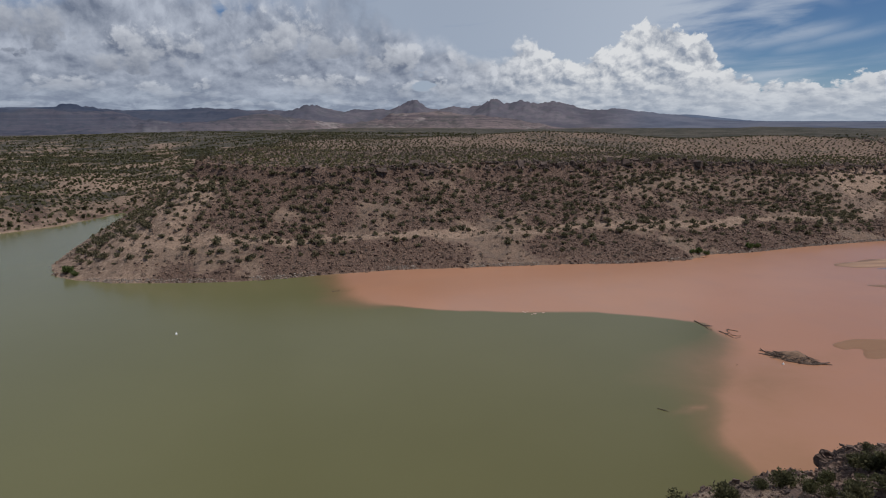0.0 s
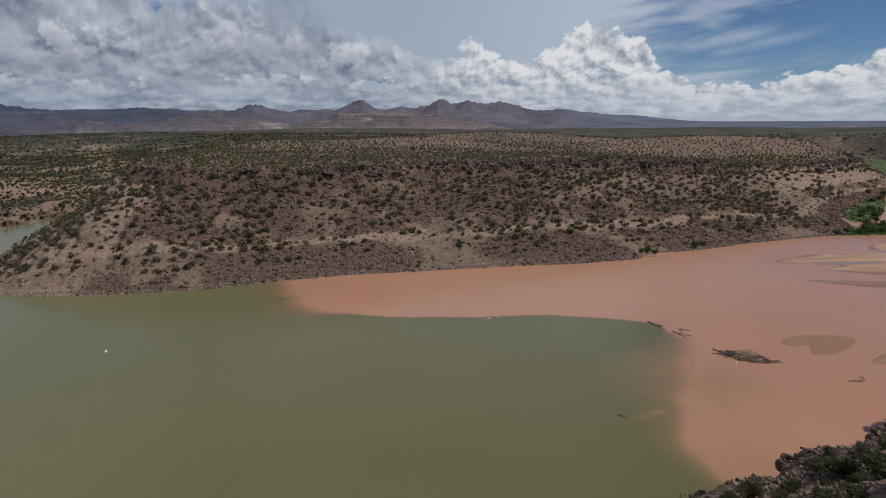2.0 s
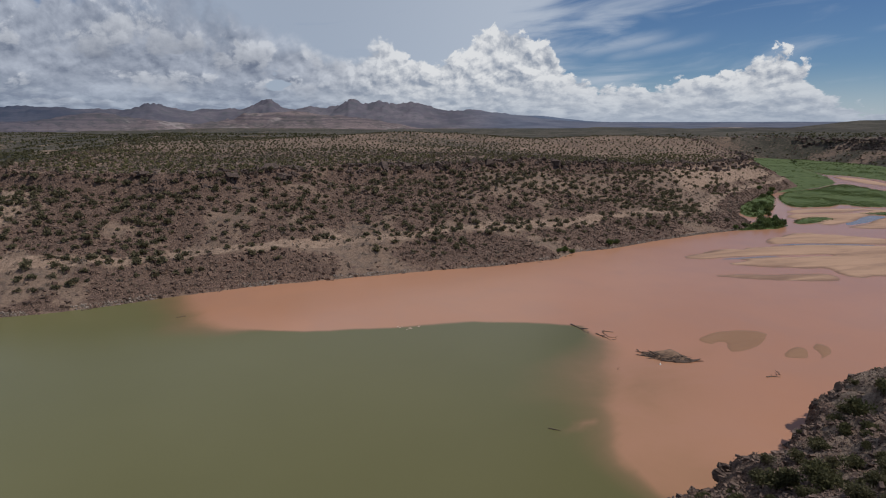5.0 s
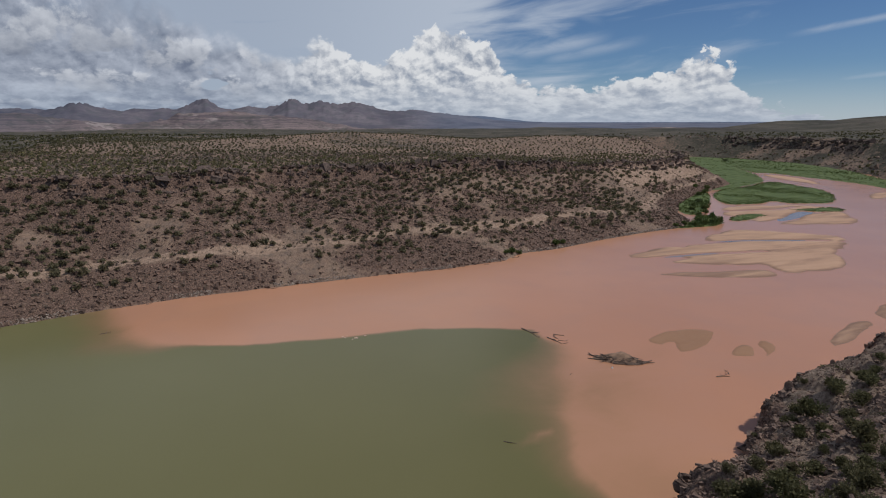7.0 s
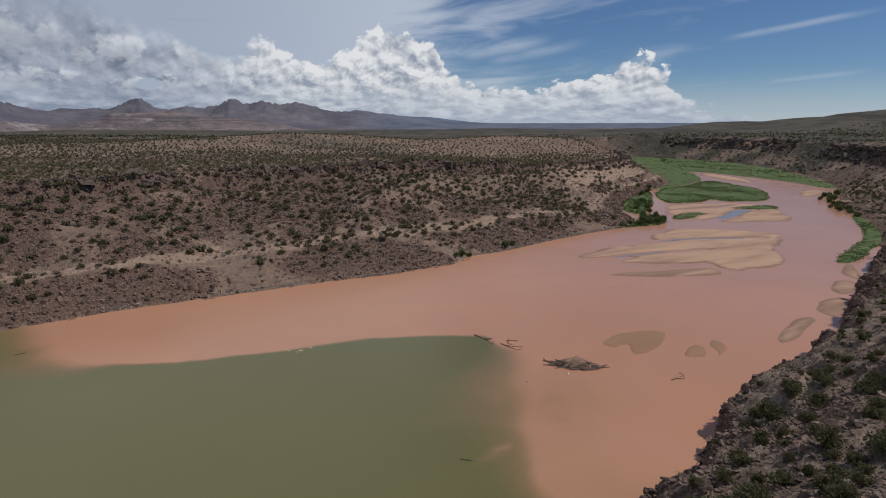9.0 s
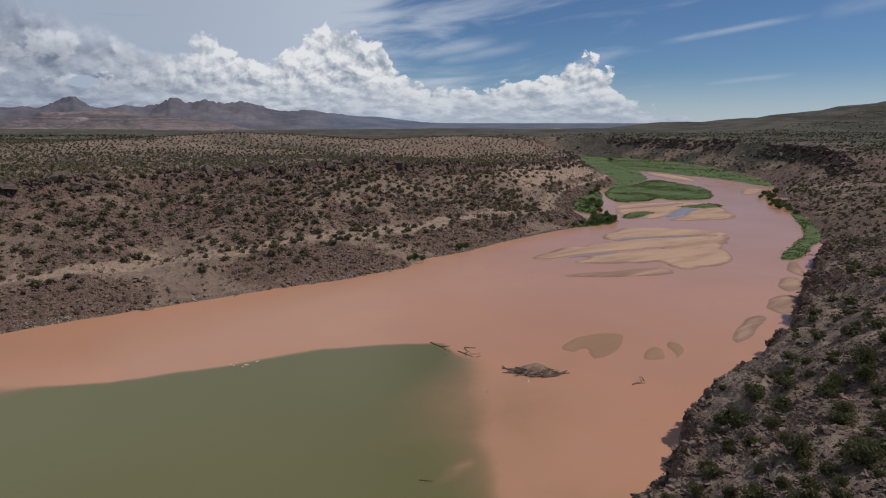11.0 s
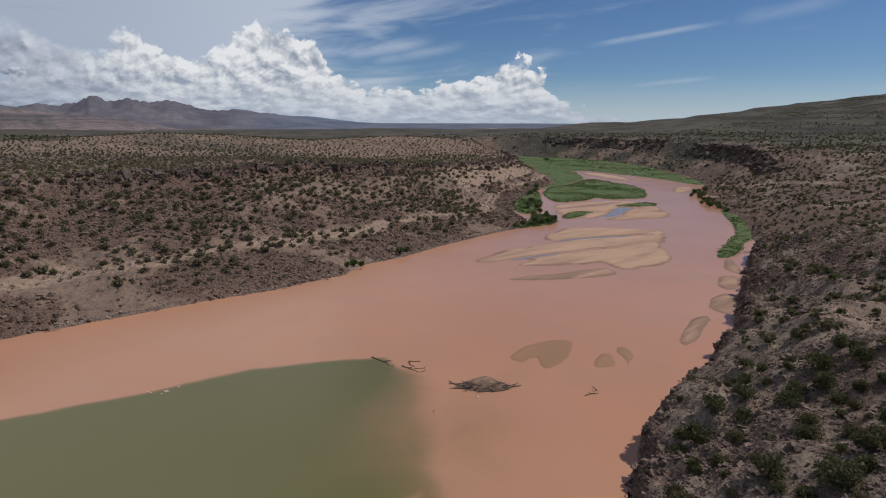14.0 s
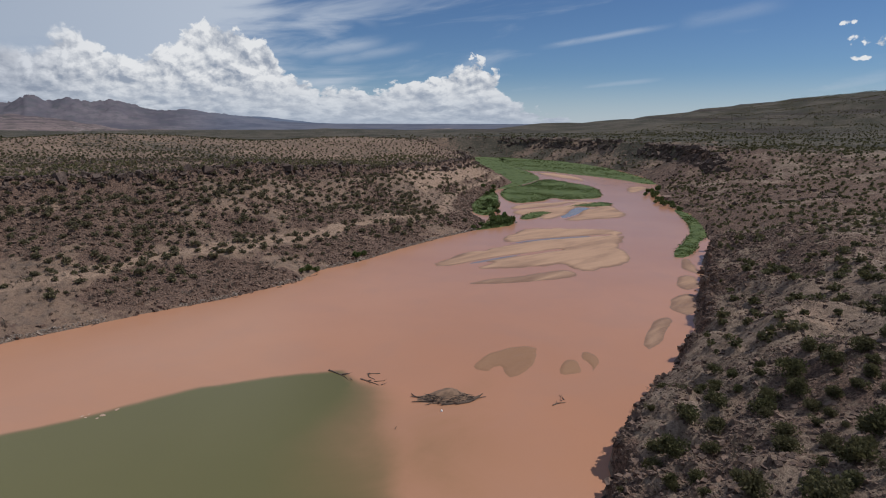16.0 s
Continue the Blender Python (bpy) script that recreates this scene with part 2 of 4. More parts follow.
def ground_material():
    m, g, b = material("desert_ground", 0.95, 0.15)
    co = geo_co(g)
    zone = g.t.nodes.new("ShaderNodeSeparateColor")
    g.wire(attr(g, "zone").outputs["Color"], zone.inputs[0])
    rock, pale, green = zone.outputs
    n1, n2, n3 = g.noise(co, 0.035, 5, 0.6), g.noise(co, 0.35, 6, 0.65), g.noise(co, 2.4, 5, 0.7)
    soil = g.mix(g.span(n1, 0.3, 0.7), (0.190, 0.128, 0.095), (0.255, 0.178, 0.132))
    soil = g.mix(g.span(n2, 0.40, 0.75), soil, (0.135, 0.105, 0.088))
    where = g.t.nodes.new("ShaderNodeSeparateXYZ")
    g.wire(co, where.inputs[0])
    north = g.span(g.math("SUBTRACT", where.outputs[1], g.math("MULTIPLY", where.outputs[0], 0.45)), 64.0, 92.0)
    grit = g.mix(g.span(n1, 0.3, 0.7), (0.245, 0.180, 0.138), (0.325, 0.245, 0.190))
    n4 = g.noise(co, 5.5, 4, 0.75)
    grit = g.mix(g.span(n4, 0.47, 0.60, 0, 0.42), grit, (0.088, 0.069, 0.058))
    grit = g.mix(g.span(n3, 0.54, 0.68, 0, 0.6), grit, (0.360, 0.285, 0.228))
    soil = g.mix(north, g.mix(g.span(n2, 0.42, 0.7), grit, (0.150, 0.108, 0.084)), soil)
    sand = g.mix(g.span(n2, 0.3, 0.7), (0.262, 0.180, 0.132), (0.340, 0.243, 0.182))
    stone = g.mix(g.span(n3, 0.36, 0.64), (0.054, 0.036, 0.030), (0.200, 0.130, 0.100))
    stone = g.mix(g.span(n2, 0.5, 0.75, 0, 0.6), stone, (0.155, 0.100, 0.084))
    edge = g.math("ADD", g.math("MULTIPLY", g.math("SUBTRACT", n2, 0.5), 1.7), g.math("MULTIPLY", g.math("SUBTRACT", n3, 0.5), 0.7))
    c = g.mix(g.span(g.math("ADD", pale, edge), 0.4, 0.75), soil, sand)
    c = g.mix(g.span(g.math("ADD", rock, edge), 0.35, 0.65), c, stone)
    n6 = g.noise(co, 1.0, 7, 0.75)
    c = g.mix(g.span(n6, 0.50, 0.60, 0, 0.55), c, (0.088, 0.066, 0.056))
    c = g.mix(g.span(n6, 0.36, 0.46, 0.35, 0), c, (0.285, 0.215, 0.168))
    n5 = g.noise(co, 0.012, 6, 0.68)
    # dark scrub cover; on the eastern hill it also carries painted cloud shadow
    scrub = g.mix(g.span(n5, 0.40, 0.62), (0.050, 0.047, 0.036), (0.108, 0.092, 0.073))
    scrub = g.mix(g.span(n2, 0.48, 0.60, 0, 0.7), scrub, (0.036, 0.036, 0.026))
    c = g.mix(g.span(g.math("ADD", green, edge), 0.4, 0.7), c, scrub)
    # dark lava beds cropping out along the far hills
    pos = where
    bed = g.noise(g.xyz(g.math("MULTIPLY", pos.outputs[0], 0.0012), g.math("MULTIPLY", pos.outputs[1], 0.0012), g.math("MULTIPLY", pos.outputs[2], 0.05)), 1.6, 4, 0.6)
    out = g.math("MULTIPLY", g.span(bed, 0.52, 0.58), g.span(pos.outputs[0], 900.0, 1300.0))
    c = g.mix(g.math("MULTIPLY", out, 0.8), c, (0.045, 0.036, 0.034))
    g.wire(c, b.inputs["Base Color"])
    h = g.math("ADD", g.math("ADD", g.math("MULTIPLY", n2, 1.0), g.math("MULTIPLY", n3, 0.35)), g.math("MULTIPLY", n4, 0.16))
    bump(g, b, h, 0.9, 0.9)
    return m


def water_material():
    m, g, b = material("lake_water", 0.2, 0.36)
    co = geo_co(g)
    mud = attr(g, "mud").outputs["Fac"]
    n1 = g.noise(co, 0.05, 5, 0.6, 0.6)
    n2 = g.noise(co, 0.012, 4, 0.55)
    f = g.span(g.math("ADD", mud, g.math("MULTIPLY", g.math("SUBTRACT", n1, 0.5), 0.3)), 0.1, 0.9)
    silt = g.mix(g.span(n2, 0.3, 0.7), (0.412, 0.205, 0.123), (0.460, 0.234, 0.143))
    silt = g.mix(g.span(n1, 0.4, 0.75, 0, 0.35), silt, (0.362, 0.204, 0.143))
    lake = g.mix(g.span(n2, 0.3, 0.7), (0.124, 0.117, 0.047), (0.144, 0.135, 0.057))
    spot = g.t.nodes.new("ShaderNodeSeparateXYZ")
    g.wire(co, spot.inputs[0])
    lake = g.mix(g.span(spot.outputs[0], -70.0, 35.0), g.mix(0.35, lake, (0.170, 0.166, 0.082)), g.mix(0.35, lake, (0.094, 0.082, 0.030)))  # paler to the west: reflected cloud put into the lake colour; browner to the east
    thin = g.mix(g.span(f, 0.0, 0.5), lake, (0.190, 0.132, 0.066))
    g.wire(g.mix(g.span(f, 0.35, 1.0), thin, silt), b.inputs["Base Color"])
    b.inputs["IOR"].default_value = 1.33
    r = g.noise(co, 0.9, 4, 0.6)
    bump(g, b, r, 0.05, 0.3)
    return m


def sand_material(name, wet, pale, uneven):
    m, g, b = material(name, 0.7, 0.3)
    co = geo_co(g)
    stretched = g.t.nodes.new("ShaderNodeMapping")
    stretched.inputs["Rotation"].default_value[2] = radians(-8)
    stretched.inputs["Scale"].default_value = (0.16, 1, 1)
    g.wire(co, stretched.inputs[0])
    n1, n2 = g.noise(stretched.outputs[0], 0.2, 6, 0.62, 0.8), g.noise(co, 1.1, 4, 0.6)
    z = g.t.nodes.new("ShaderNodeSeparateXYZ")
    g.wire(co, z.inputs[0])
    dry = g.span(g.math("ADD", z.outputs[2], g.math("MULTIPLY", g.math("SUBTRACT", n1, 0.5), uneven)), 0.0, 0.44)
    c = g.mix(dry, wet, pale)
    c = g.mix(g.span(n2, 0.4, 0.75, 0, 0.3), c, g.mix(0.6, wet, pale))
    g.wire(c, b.inputs["Base Color"])
    g.wire(g.span(dry, 0, 1, 0.6, 0.92), b.inputs["Roughness"])
    bump(g, b, n1, 0.4, 0.3)
    return m


def leaf_material(name, dark, bright, warm):
    m, g, b = material(name, 0.75, 0.2)
    info = g.t.nodes.new("ShaderNodeObjectInfo").outputs["Random"]
    isl = g.t.nodes.new("ShaderNodeNewGeometry").outputs["Random Per Island"]
    c = g.mix(isl, dark, bright)
    c = g.mix(g.span(g.noise(geo_co(g), 0.07, 3, 0.5), 0.35, 0.7, 0, 0.6), c, warm)
    c = g.mix(g.math("MULTIPLY", info, 0.45), c, warm)
    g.wire(c, b.inputs["Base Color"])
    thru = g.t.nodes.new("ShaderNodeBsdfTranslucent")
    g.wire(c, thru.inputs["Color"])
    both = g.t.nodes.new("ShaderNodeMixShader")
    both.inputs[0].default_value = 0.4
    g.wire(b.outputs[0], both.inputs[1])
    g.wire(thru.outputs[0], both.inputs[2])
    g.wire(both.outputs[0], g.t.nodes["Material Output"].inputs["Surface"])
    return m


def rock_material(name, dark, worn, stained):
    m, g, b = material(name, 0.9, 0.25)
    co = geo_co(g)
    isl = g.t.nodes.new("ShaderNodeNewGeometry").outputs["Random Per Island"]
    info = g.t.nodes.new("ShaderNodeObjectInfo").outputs["Random"]
    n1, n2 = g.noise(co, 0.9, 5, 0.65), g.noise(co, 5.0, 4, 0.6)
    c = g.mix(g.math("FRACT", g.math("ADD", isl, info)), dark, worn)
    c = g.mix(g.span(n1, 0.45, 0.7, 0, 0.7), c, stained)
    c = g.mix(g.span(n2, 0.55, 0.7, 0, 0.5), c, (0.05, 0.043, 0.04))
    g.wire(c, b.inputs["Base Color"])
    bump(g, b, n2, 0.6, 0.15)
    return m


def plain_material(name, a, c, scale, rough=0.85):
    m, g, b = material(name, rough, 0.25)
    n = g.noise(geo_co(g), scale, 5, 0.65)
    g.wire(g.mix(g.span(n, 0.3, 0.7), a, c), b.inputs["Base Color"])
    bump(g, b, n, 0.4, 0.1)
    return m


def mountain_material():
    m, g, b = material("hazed_mountain_rock", 1.0, 0.0)
    co = geo_co(g)
    zone = g.t.nodes.new("ShaderNodeSeparateColor")
    g.wire(attr(g, "zone").outputs["Color"], zone.inputs[0])
    n1, n2 = g.noise(co, 0.004, 6, 0.65), g.noise(co, 0.02, 6, 0.7)
    z = g.t.nodes.new("ShaderNodeSeparateXYZ")
    g.wire(co, z.inputs[0])
    bed = g.noise(g.xyz(0.0, 0.0, g.math("ADD", g.math("MULTIPLY", z.outputs[2], 0.07), g.math("MULTIPLY", n1, 3.2))), 1.0, 3, 0.6)
    # the red and blue rock tones below have distance haze mixed into their colour
    red = g.mix(g.span(bed, 0.40, 0.60), (0.104, 0.088, 0.100), (0.205, 0.162, 0.160))
    n3 = g.noise(co, 0.0065, 5, 0.6)
    red = g.mix(g.span(n3, 0.56, 0.66, 0, 0.75), red, (0.31, 0.27, 0.26))
    red = g.mix(g.span(n1, 0.50, 0.66, 0, 0.8), red, (0.088, 0.088, 0.088))
    red = g.mix(g.span(n2, 0.50, 0.62, 0, 0.6), red, (0.066, 0.070, 0.066))
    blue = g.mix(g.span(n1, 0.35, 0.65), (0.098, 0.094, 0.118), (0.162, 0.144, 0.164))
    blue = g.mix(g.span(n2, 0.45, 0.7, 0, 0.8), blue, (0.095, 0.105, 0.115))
    # haze blue painted onto the remotest ridges
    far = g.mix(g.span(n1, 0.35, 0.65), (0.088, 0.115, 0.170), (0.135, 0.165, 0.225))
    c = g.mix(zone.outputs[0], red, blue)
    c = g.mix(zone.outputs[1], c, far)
    # dark blue: cloud shadow and haze over the western ranges, put into the colour
    shadowed_blue = g.mix(g.span(n1, 0.35, 0.65), (0.038, 0.054, 0.090), (0.070, 0.082, 0.116))
    c = g.mix(zone.outputs[2], c, shadowed_blue)
    g.wire(c, b.inputs["Base Color"])
    return m


GROUND, WATER, SAND, ROCK = ground_material(), water_material(), sand_material("wet_sand", (0.215, 0.124, 0.080), (0.430, 0.272, 0.184), 1.0), rock_material("dark_basalt", (0.056, 0.040, 0.036), (0.200, 0.138, 0.112), (0.222, 0.150, 0.114))
TALUS = rock_material("talus_basalt", (0.048, 0.032, 0.027), (0.200, 0.132, 0.102), (0.215, 0.142, 0.104))
SHOAL_SAND = sand_material("shoal_mud", (0.262, 0.142, 0.080), (0.350, 0.205, 0.122), 0.5)
JUNIPER = leaf_material("juniper_foliage", (0.040, 0.046, 0.020), (0.130, 0.128, 0.058), (0.128, 0.112, 0.064))
SAGE = leaf_material("grey_brush", (0.105, 0.086, 0.070), (0.235, 0.198, 0.165), (0.175, 0.135, 0.105))
LEDGE = plain_material("ledge_basalt", (0.036, 0.027, 0.025), (0.150, 0.108, 0.090), 1.7)
PALE_STONE = plain_material("washed_shore_stone", (0.14, 0.112, 0.094), (0.32, 0.262, 0.218), 1.2)
SLOPE_JUNIPER = leaf_material("slope_juniper_foliage", (0.058, 0.058, 0.030), (0.155, 0.144, 0.078), (0.150, 0.126, 0.080))
# yellow-green scrub with the sunlight put into its brighter leaf colour
OLIVE = leaf_material("sunlit_scrub", (0.075, 0.080, 0.030), (0.190, 0.180, 0.080), (0.175, 0.140, 0.080))
WILLOW = leaf_material("green_reeds", (0.060, 0.092, 0.028), (0.122, 0.160, 0.052), (0.105, 0.122, 0.050))
BARK = plain_material("juniper_bark", (0.09, 0.07, 0.055), (0.16, 0.13, 0.11), 6.0)
DEADWOOD = plain_material("driftwood_bark", (0.075, 0.052, 0.042), (0.17, 0.125, 0.10), 3.0)
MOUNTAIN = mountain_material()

# ---- the lie of the land ----
# waterline and valley foot of the north side, west to east
NORTH = [(-6000, 120), (-900, 215), (-300, 262), (-207, 276), (-193, 296), (-187, 325), (-185, 345), (-178, 336), (-168, 298), (-152, 242), (-142, 212),
         (-131, 196), (-121, 191), (-106, 187), (-88, 187), (-70, 188), (-53, 192), (-41, 197), (-17, 204), (13, 208), (44, 212), (65, 213), (92, 219),
         (103, 228), (122, 232), (150, 243), (179, 252), (206, 258), (222, 274), (232, 296), (262, 330), (300, 362), (345, 392), (385, 418), (412, 470), (440, 560), (490, 690)]
# the south side, west to east
SOUTH = [(-6000, -900), (-900, -160), (-200, -12), (-80, 12), (-20, 42), (5, 56), (19, 65), (30, 71), (42, 75), (59, 79), (75, 87), (93, 97), (112, 102),
         (142, 112), (166, 125), (193, 139), (215, 150), (240, 162), (262, 172), (292, 194), (330, 222), (351, 246), (401, 285), (468, 330), (530, 385), (585, 450), (632, 540), (668, 620),
         (672, 720), (620, 800), (550, 790)]
# the dark rim of the mesa
MESA = [(-106, 266), (-82, 256), (-50, 254), (-20, 264), (10, 286), (45, 300), (80, 306), (110, 320), (160, 328), (205, 346), (240, 364), (290, 392), (345, 425), (372, 470), (392, 560),
        (420, 700), (560, 980), (1500, 2600), (1500, 5500), (-600, 5500), (-330, 1900), (-165, 700), (-128, 420), (-118, 310)]


def line_distance(x, y, line):
    best = np.full(x.shape, 1e18)
    for (ax, ay), (bx, by) in zip(line[:-1], line[1:]):
        dx, dy = bx - ax, by - ay
        k = np.clip(((x - ax) * dx + (y - ay) * dy) / (dx * dx + dy * dy), 0, 1)
        best = np.minimum(best, (x - ax - k * dx) ** 2 + (y - ay - k * dy) ** 2)
    return np.sqrt(best)


def within_outline(x, y, outline):
    odd = np.zeros(x.shape, bool)
    for (ax, ay), (bx, by) in zip(outline, outline[1:] + outline[:1]):
        if ay != by:
            odd ^= ((ay > y) != (by > y)) & (x < ax + (y - ay) * (bx - ax) / (by - ay))
    return odd


GRID = np.random.RandomState(11).rand(256, 256)


def value_noise(x, y, size, seed=0):
    u, v = x / size + 17.3 * seed, y / size + 41.7 * seed
    i, j = np.floor(u).astype(int), np.floor(v).astype(int)
    a, b = u - i, v - j
    a, b = a * a * (3 - 2 * a), b * b * (3 - 2 * b)
    get = lambda p, q: GRID[p % 256, q % 256]
    return (get(i, j) * (1 - a) + get(i + 1, j) * a) * (1 - b) + (get(i, j + 1) * (1 - a) + get(i + 1, j + 1) * a) * b - 0.5


def rough_noise(x, y, size, octaves=4, gain=0.5, seed=0):
    total, amp = np.zeros(x.shape), 1.0
    for k in range(octaves):
        total += amp * value_noise(x, y, size / 2**k, seed + k)
        amp *= gain
    return total


def smooth(v, a, b):
    k = np.clip((v - a) / (b - a), 0, 1)
    return k * k * (3 - 2 * k)


VALLEY = NORTH + SOUTH[::-1]


def land(x, y):
    """Height of the ground, and how rocky, bare and scrubby it is."""
    x, y = np.asarray(x, float), np.asarray(y, float)
    wet = within_outline(x, y, VALLEY)
    wob = rough_noise(x, y, 14, 3, 0.5, 3) * 3.0
    dn, ds = line_distance(x, y, NORTH), line_distance(x, y, SOUTH)
    side = smooth((ds - dn) / (ds + dn + 1e-6), -0.25, 0.25)  # 1 on the north side
    shore = np.minimum(dn, ds)
    # north: a boulder slope with a bench, up to the rim and the mesa
    on_mesa = within_outline(x, y, MESA)
    dm = np.where(on_mesa, 0.0, line_distance(x, y, MESA + MESA[:1])) * (1 + 2.4 * smooth(-x, 108, 150))
    wob2 = rough_noise(x, y, 26, 4, 0.55, 9) * smooth(shore, 2, 30)
    k = np.clip(dn / (dn + dm + 1e-6) + 0.13 * wob2 * (dm > 0) * smooth(dm, 0, 25), 0, 1)
    rise = np.interp(k, [0, 0.03, 0.17, 0.24, 0.34, 0.60, 0.84, 0.93, 0.965, 1.0], [0, 0.05, 0.20, 0.27, 0.30, 0.54, 0.78, 0.83, 0.98, 1.0])
    rim = np.interp(x, [-600, -110, -60, 20, 110, 180, 240, 350, 600], [24, 33, 31.5, 31, 30, 26.5, 23, 22.5, 26])
    inland = np.where(on_mesa, line_distance(x, y, MESA + MESA[:1]), 0.0)
    mesa = rim + 1.2 * smooth(inland, 0, 40) * rough_noise(x, y, 60, 3, 0.5, 21)
    for cx, cy, sx, sy, hgt in ((330, 560, 120, 60, 13), (190, 640, 190, 70, 10), (480, 800, 160, 90, 14), (85, 620, 90, 60, 4)):
        mesa = mesa + hgt * np.exp(-((x - cx) / sx) ** 2 - ((y - cy) / sy) ** 2)
    mesa = mesa - 9 * smooth(inland, 250, 1200) + 10 * smooth(inland, 1200, 3000)
    north = np.where(on_mesa, mesa, rim * rise) + 10 * np.exp(-((x + 262) / 38) ** 2 - ((y - 312) / 30) ** 2)
    north = north + smooth(shore, 3, 25) * (~on_mesa) * ((rough_noise(x, y, 34, 4, 0.55, 5) * 3.4 - 2.4 * np.abs(rough_noise(x, y, 42, 3, 0.5, 45)) + 0.6))
    # south: a low dark cliff, then a slope that eases off
    steep = np.interp(x, [60, 130, 200, 330, 480, 560, 640], [0.62, 0.52, 0.42, 0.30, 0.30, 0.7, 0.8])
    crest = np.interp(x, [60, 200, 350, 600], [33, 31, 27, 31])
    cliff = np.interp(x, [0, 40, 100, 190, 240, 300], [3.0, 4.5, 5.0, 6.0, 4.5, 1.0]) * (1 + 0.7 * rough_noise(x, y, 11, 2, 0.5, 33))
    d = np.maximum(ds + wob * smooth(ds, 0, 12), 0)
    jag = ds + 3.4 * rough_noise(x, y, 5.5, 3, 0.6, 35) - 0.9
    south = cliff * smooth(jag, 0.0, 2.0) + (crest - cliff) * (1 - np.exp(-np.maximum(d - 2, 0) * steep / (crest - cliff)))
    wall = np.interp(ds + 6 * rough_noise(x, y, 40, 3, 0.55, 37), [0, 14, 40, 45, 80, 200], [0, 6, 17, 27, 30, 32])
    east = smooth(x, 440, 540)
    south = south * (1 - east) + wall * east
    south = south + smooth(ds, 3, 25) * rough_noise(x, y, 30, 4, 0.55, 7) * 3.4
    crag = 1 - np.abs(2.4 * rough_noise(x, y, 5.0, 3, 0.6, 39))
    south = south + 1.5 * (crag - 0.55) * smooth(ds, 1.0, 3.5) * (1 - smooth(ds, 8, 22))
    far = np.hypot(x - 60, y - 60)
    big = 215 * np.exp(-((x - 2600) / 1150) ** 2 - np.abs((y - 300) / 1200) ** 3)
    south = south + (big + 9 * np.floor(big / 26) * smooth(big % 26, 0, 5) - 9 * big / 26) * smooth(ds, 300, 1300) + smooth(ds, 150, 900) * rough_noise(x, y, 240, 4, 0.5, 31) * (5 + 22 * smooth(x, 1100, 1800))
    h = side * north + (1 - side) * south
    fine = rough_noise(x, y, 7.0, 3, 0.6, 13)
    h = h + smooth(shore, 1, 8) * fine * 1.1 * (1 - 0.5 * on_mesa)
    bed = -0.4 - 2.2 * smooth(shore, 0, 8)
    h = np.where(wet, bed, h)
    h = np.where(far > 2500, h * 0.8, h)
    # what covers it
    patch = rough_noise(x, y, 40, 4, 0.6, 15)
    patch2 = rough_noise(x, y, 16, 3, 0.6, 25)
    band = lambda lo, hi, s: smooth(k, lo - s, lo + s) * (1 - smooth(k, hi - s, hi + s))
    rock_n = 1.25 * (1 - smooth(k, 0.17, 0.27)) + 0.62 * band(0.34, 0.86, 0.06) + 1.5 * band(0.87, 0.99, 0.01) + 1.5 * patch + 1.3 * patch2 - 0.12
    hill = np.exp(-((x + 262) / 38) ** 2 - ((y - 312) / 30) ** 2)
    rock_n = rock_n - 0.6 * band(0.25, 0.35, 0.03) + hill - 0.95 * (1 - smooth(x, -98, -84)) * (k < 0.9)
    bare_n = 0.30 * (1 - smooth(x, -98, -84)) + 0.55 * (1 - smooth(dn, 0.5, 1.4)) * (x < 100) + 0.70 * band(0.25, 0.34, 0.03) + 1.1 * patch2 + 0.5 * patch - 0.35 * rock_n + 0.36
    scar = smooth(x, 212, 232) * (1 - smooth(x, 350, 368)) * band(0.52, 0.95, 0.06)
    rock_n, bare_n = rock_n * (1 - scar), np.maximum(bare_n, 1.2 * scar)
    rock_n, bare_n = np.where(on_mesa, 0.9 * (1 - smooth(inland, 3, 9)) + 0.5 * patch + 0.4 * patch2, rock_n), np.where(on_mesa, 0.10 + 1.0 * patch2, bare_n)
    rock_s = 1.0 * (1 - smooth(ds, 1.5, 6)) + 0.10 + 0.8 * patch + 0.5 * patch2 + 0.6 * smooth(x, 140, 230) + 0.8 * east * smooth(ds, 36, 42) * (1 - smooth(ds, 46, 56))
    bare_s = 0.15 + 0.9 * patch2 + 0.1 * smooth(ds, 30, 60)
    west = smooth(-x, 175, 215) * smooth(y, 270, 330)
    # the southern terms add scrub, and darken the eastern hill in place of cloud shadow
    scrub = np.maximum(np.maximum(smooth(far, 350, 800), 0.8 * west), 0.58 * on_mesa * smooth(inland, 15, 60)) * (0.66 + 0.8 * patch) + (1 - side) * (0.5 * smooth(ds, 120, 400) + 0.35 * smooth(ds, 50, 110) * (x > 60))
    rock = side * rock_n + (1 - side) * rock_s
    bare = side * bare_n + (1 - side) * bare_s
    rock = np.where(wet, 0, rock * (1 - 0.8 * smooth(far, 500, 900)))
    return h, np.clip(rock, 0, 1), np.clip(bare, 0, 1), np.clip(scrub, 0, 1)


def ground_height(x, y):
    return land(np.atleast_1d(np.asarray(x, float)), np.atleast_1d(np.asarray(y, float)))[0]


def steps(lo, hi, step, reach, growth):
    """Even steps from lo to hi, then ever longer ones out to reach on both sides."""
    mid = list(np.arange(lo, hi + 0.01, step))
    right, s = [mid[-1]], step
    while right[-1] < reach:
        s *= growth
        right.append(right[-1] + s)
    left, s = [mid[0]], step
    while left[-1] > -reach:
        s *= growth
        left.append(left[-1] - s)
    return np.array(left[:0:-1] + mid + right[1:])


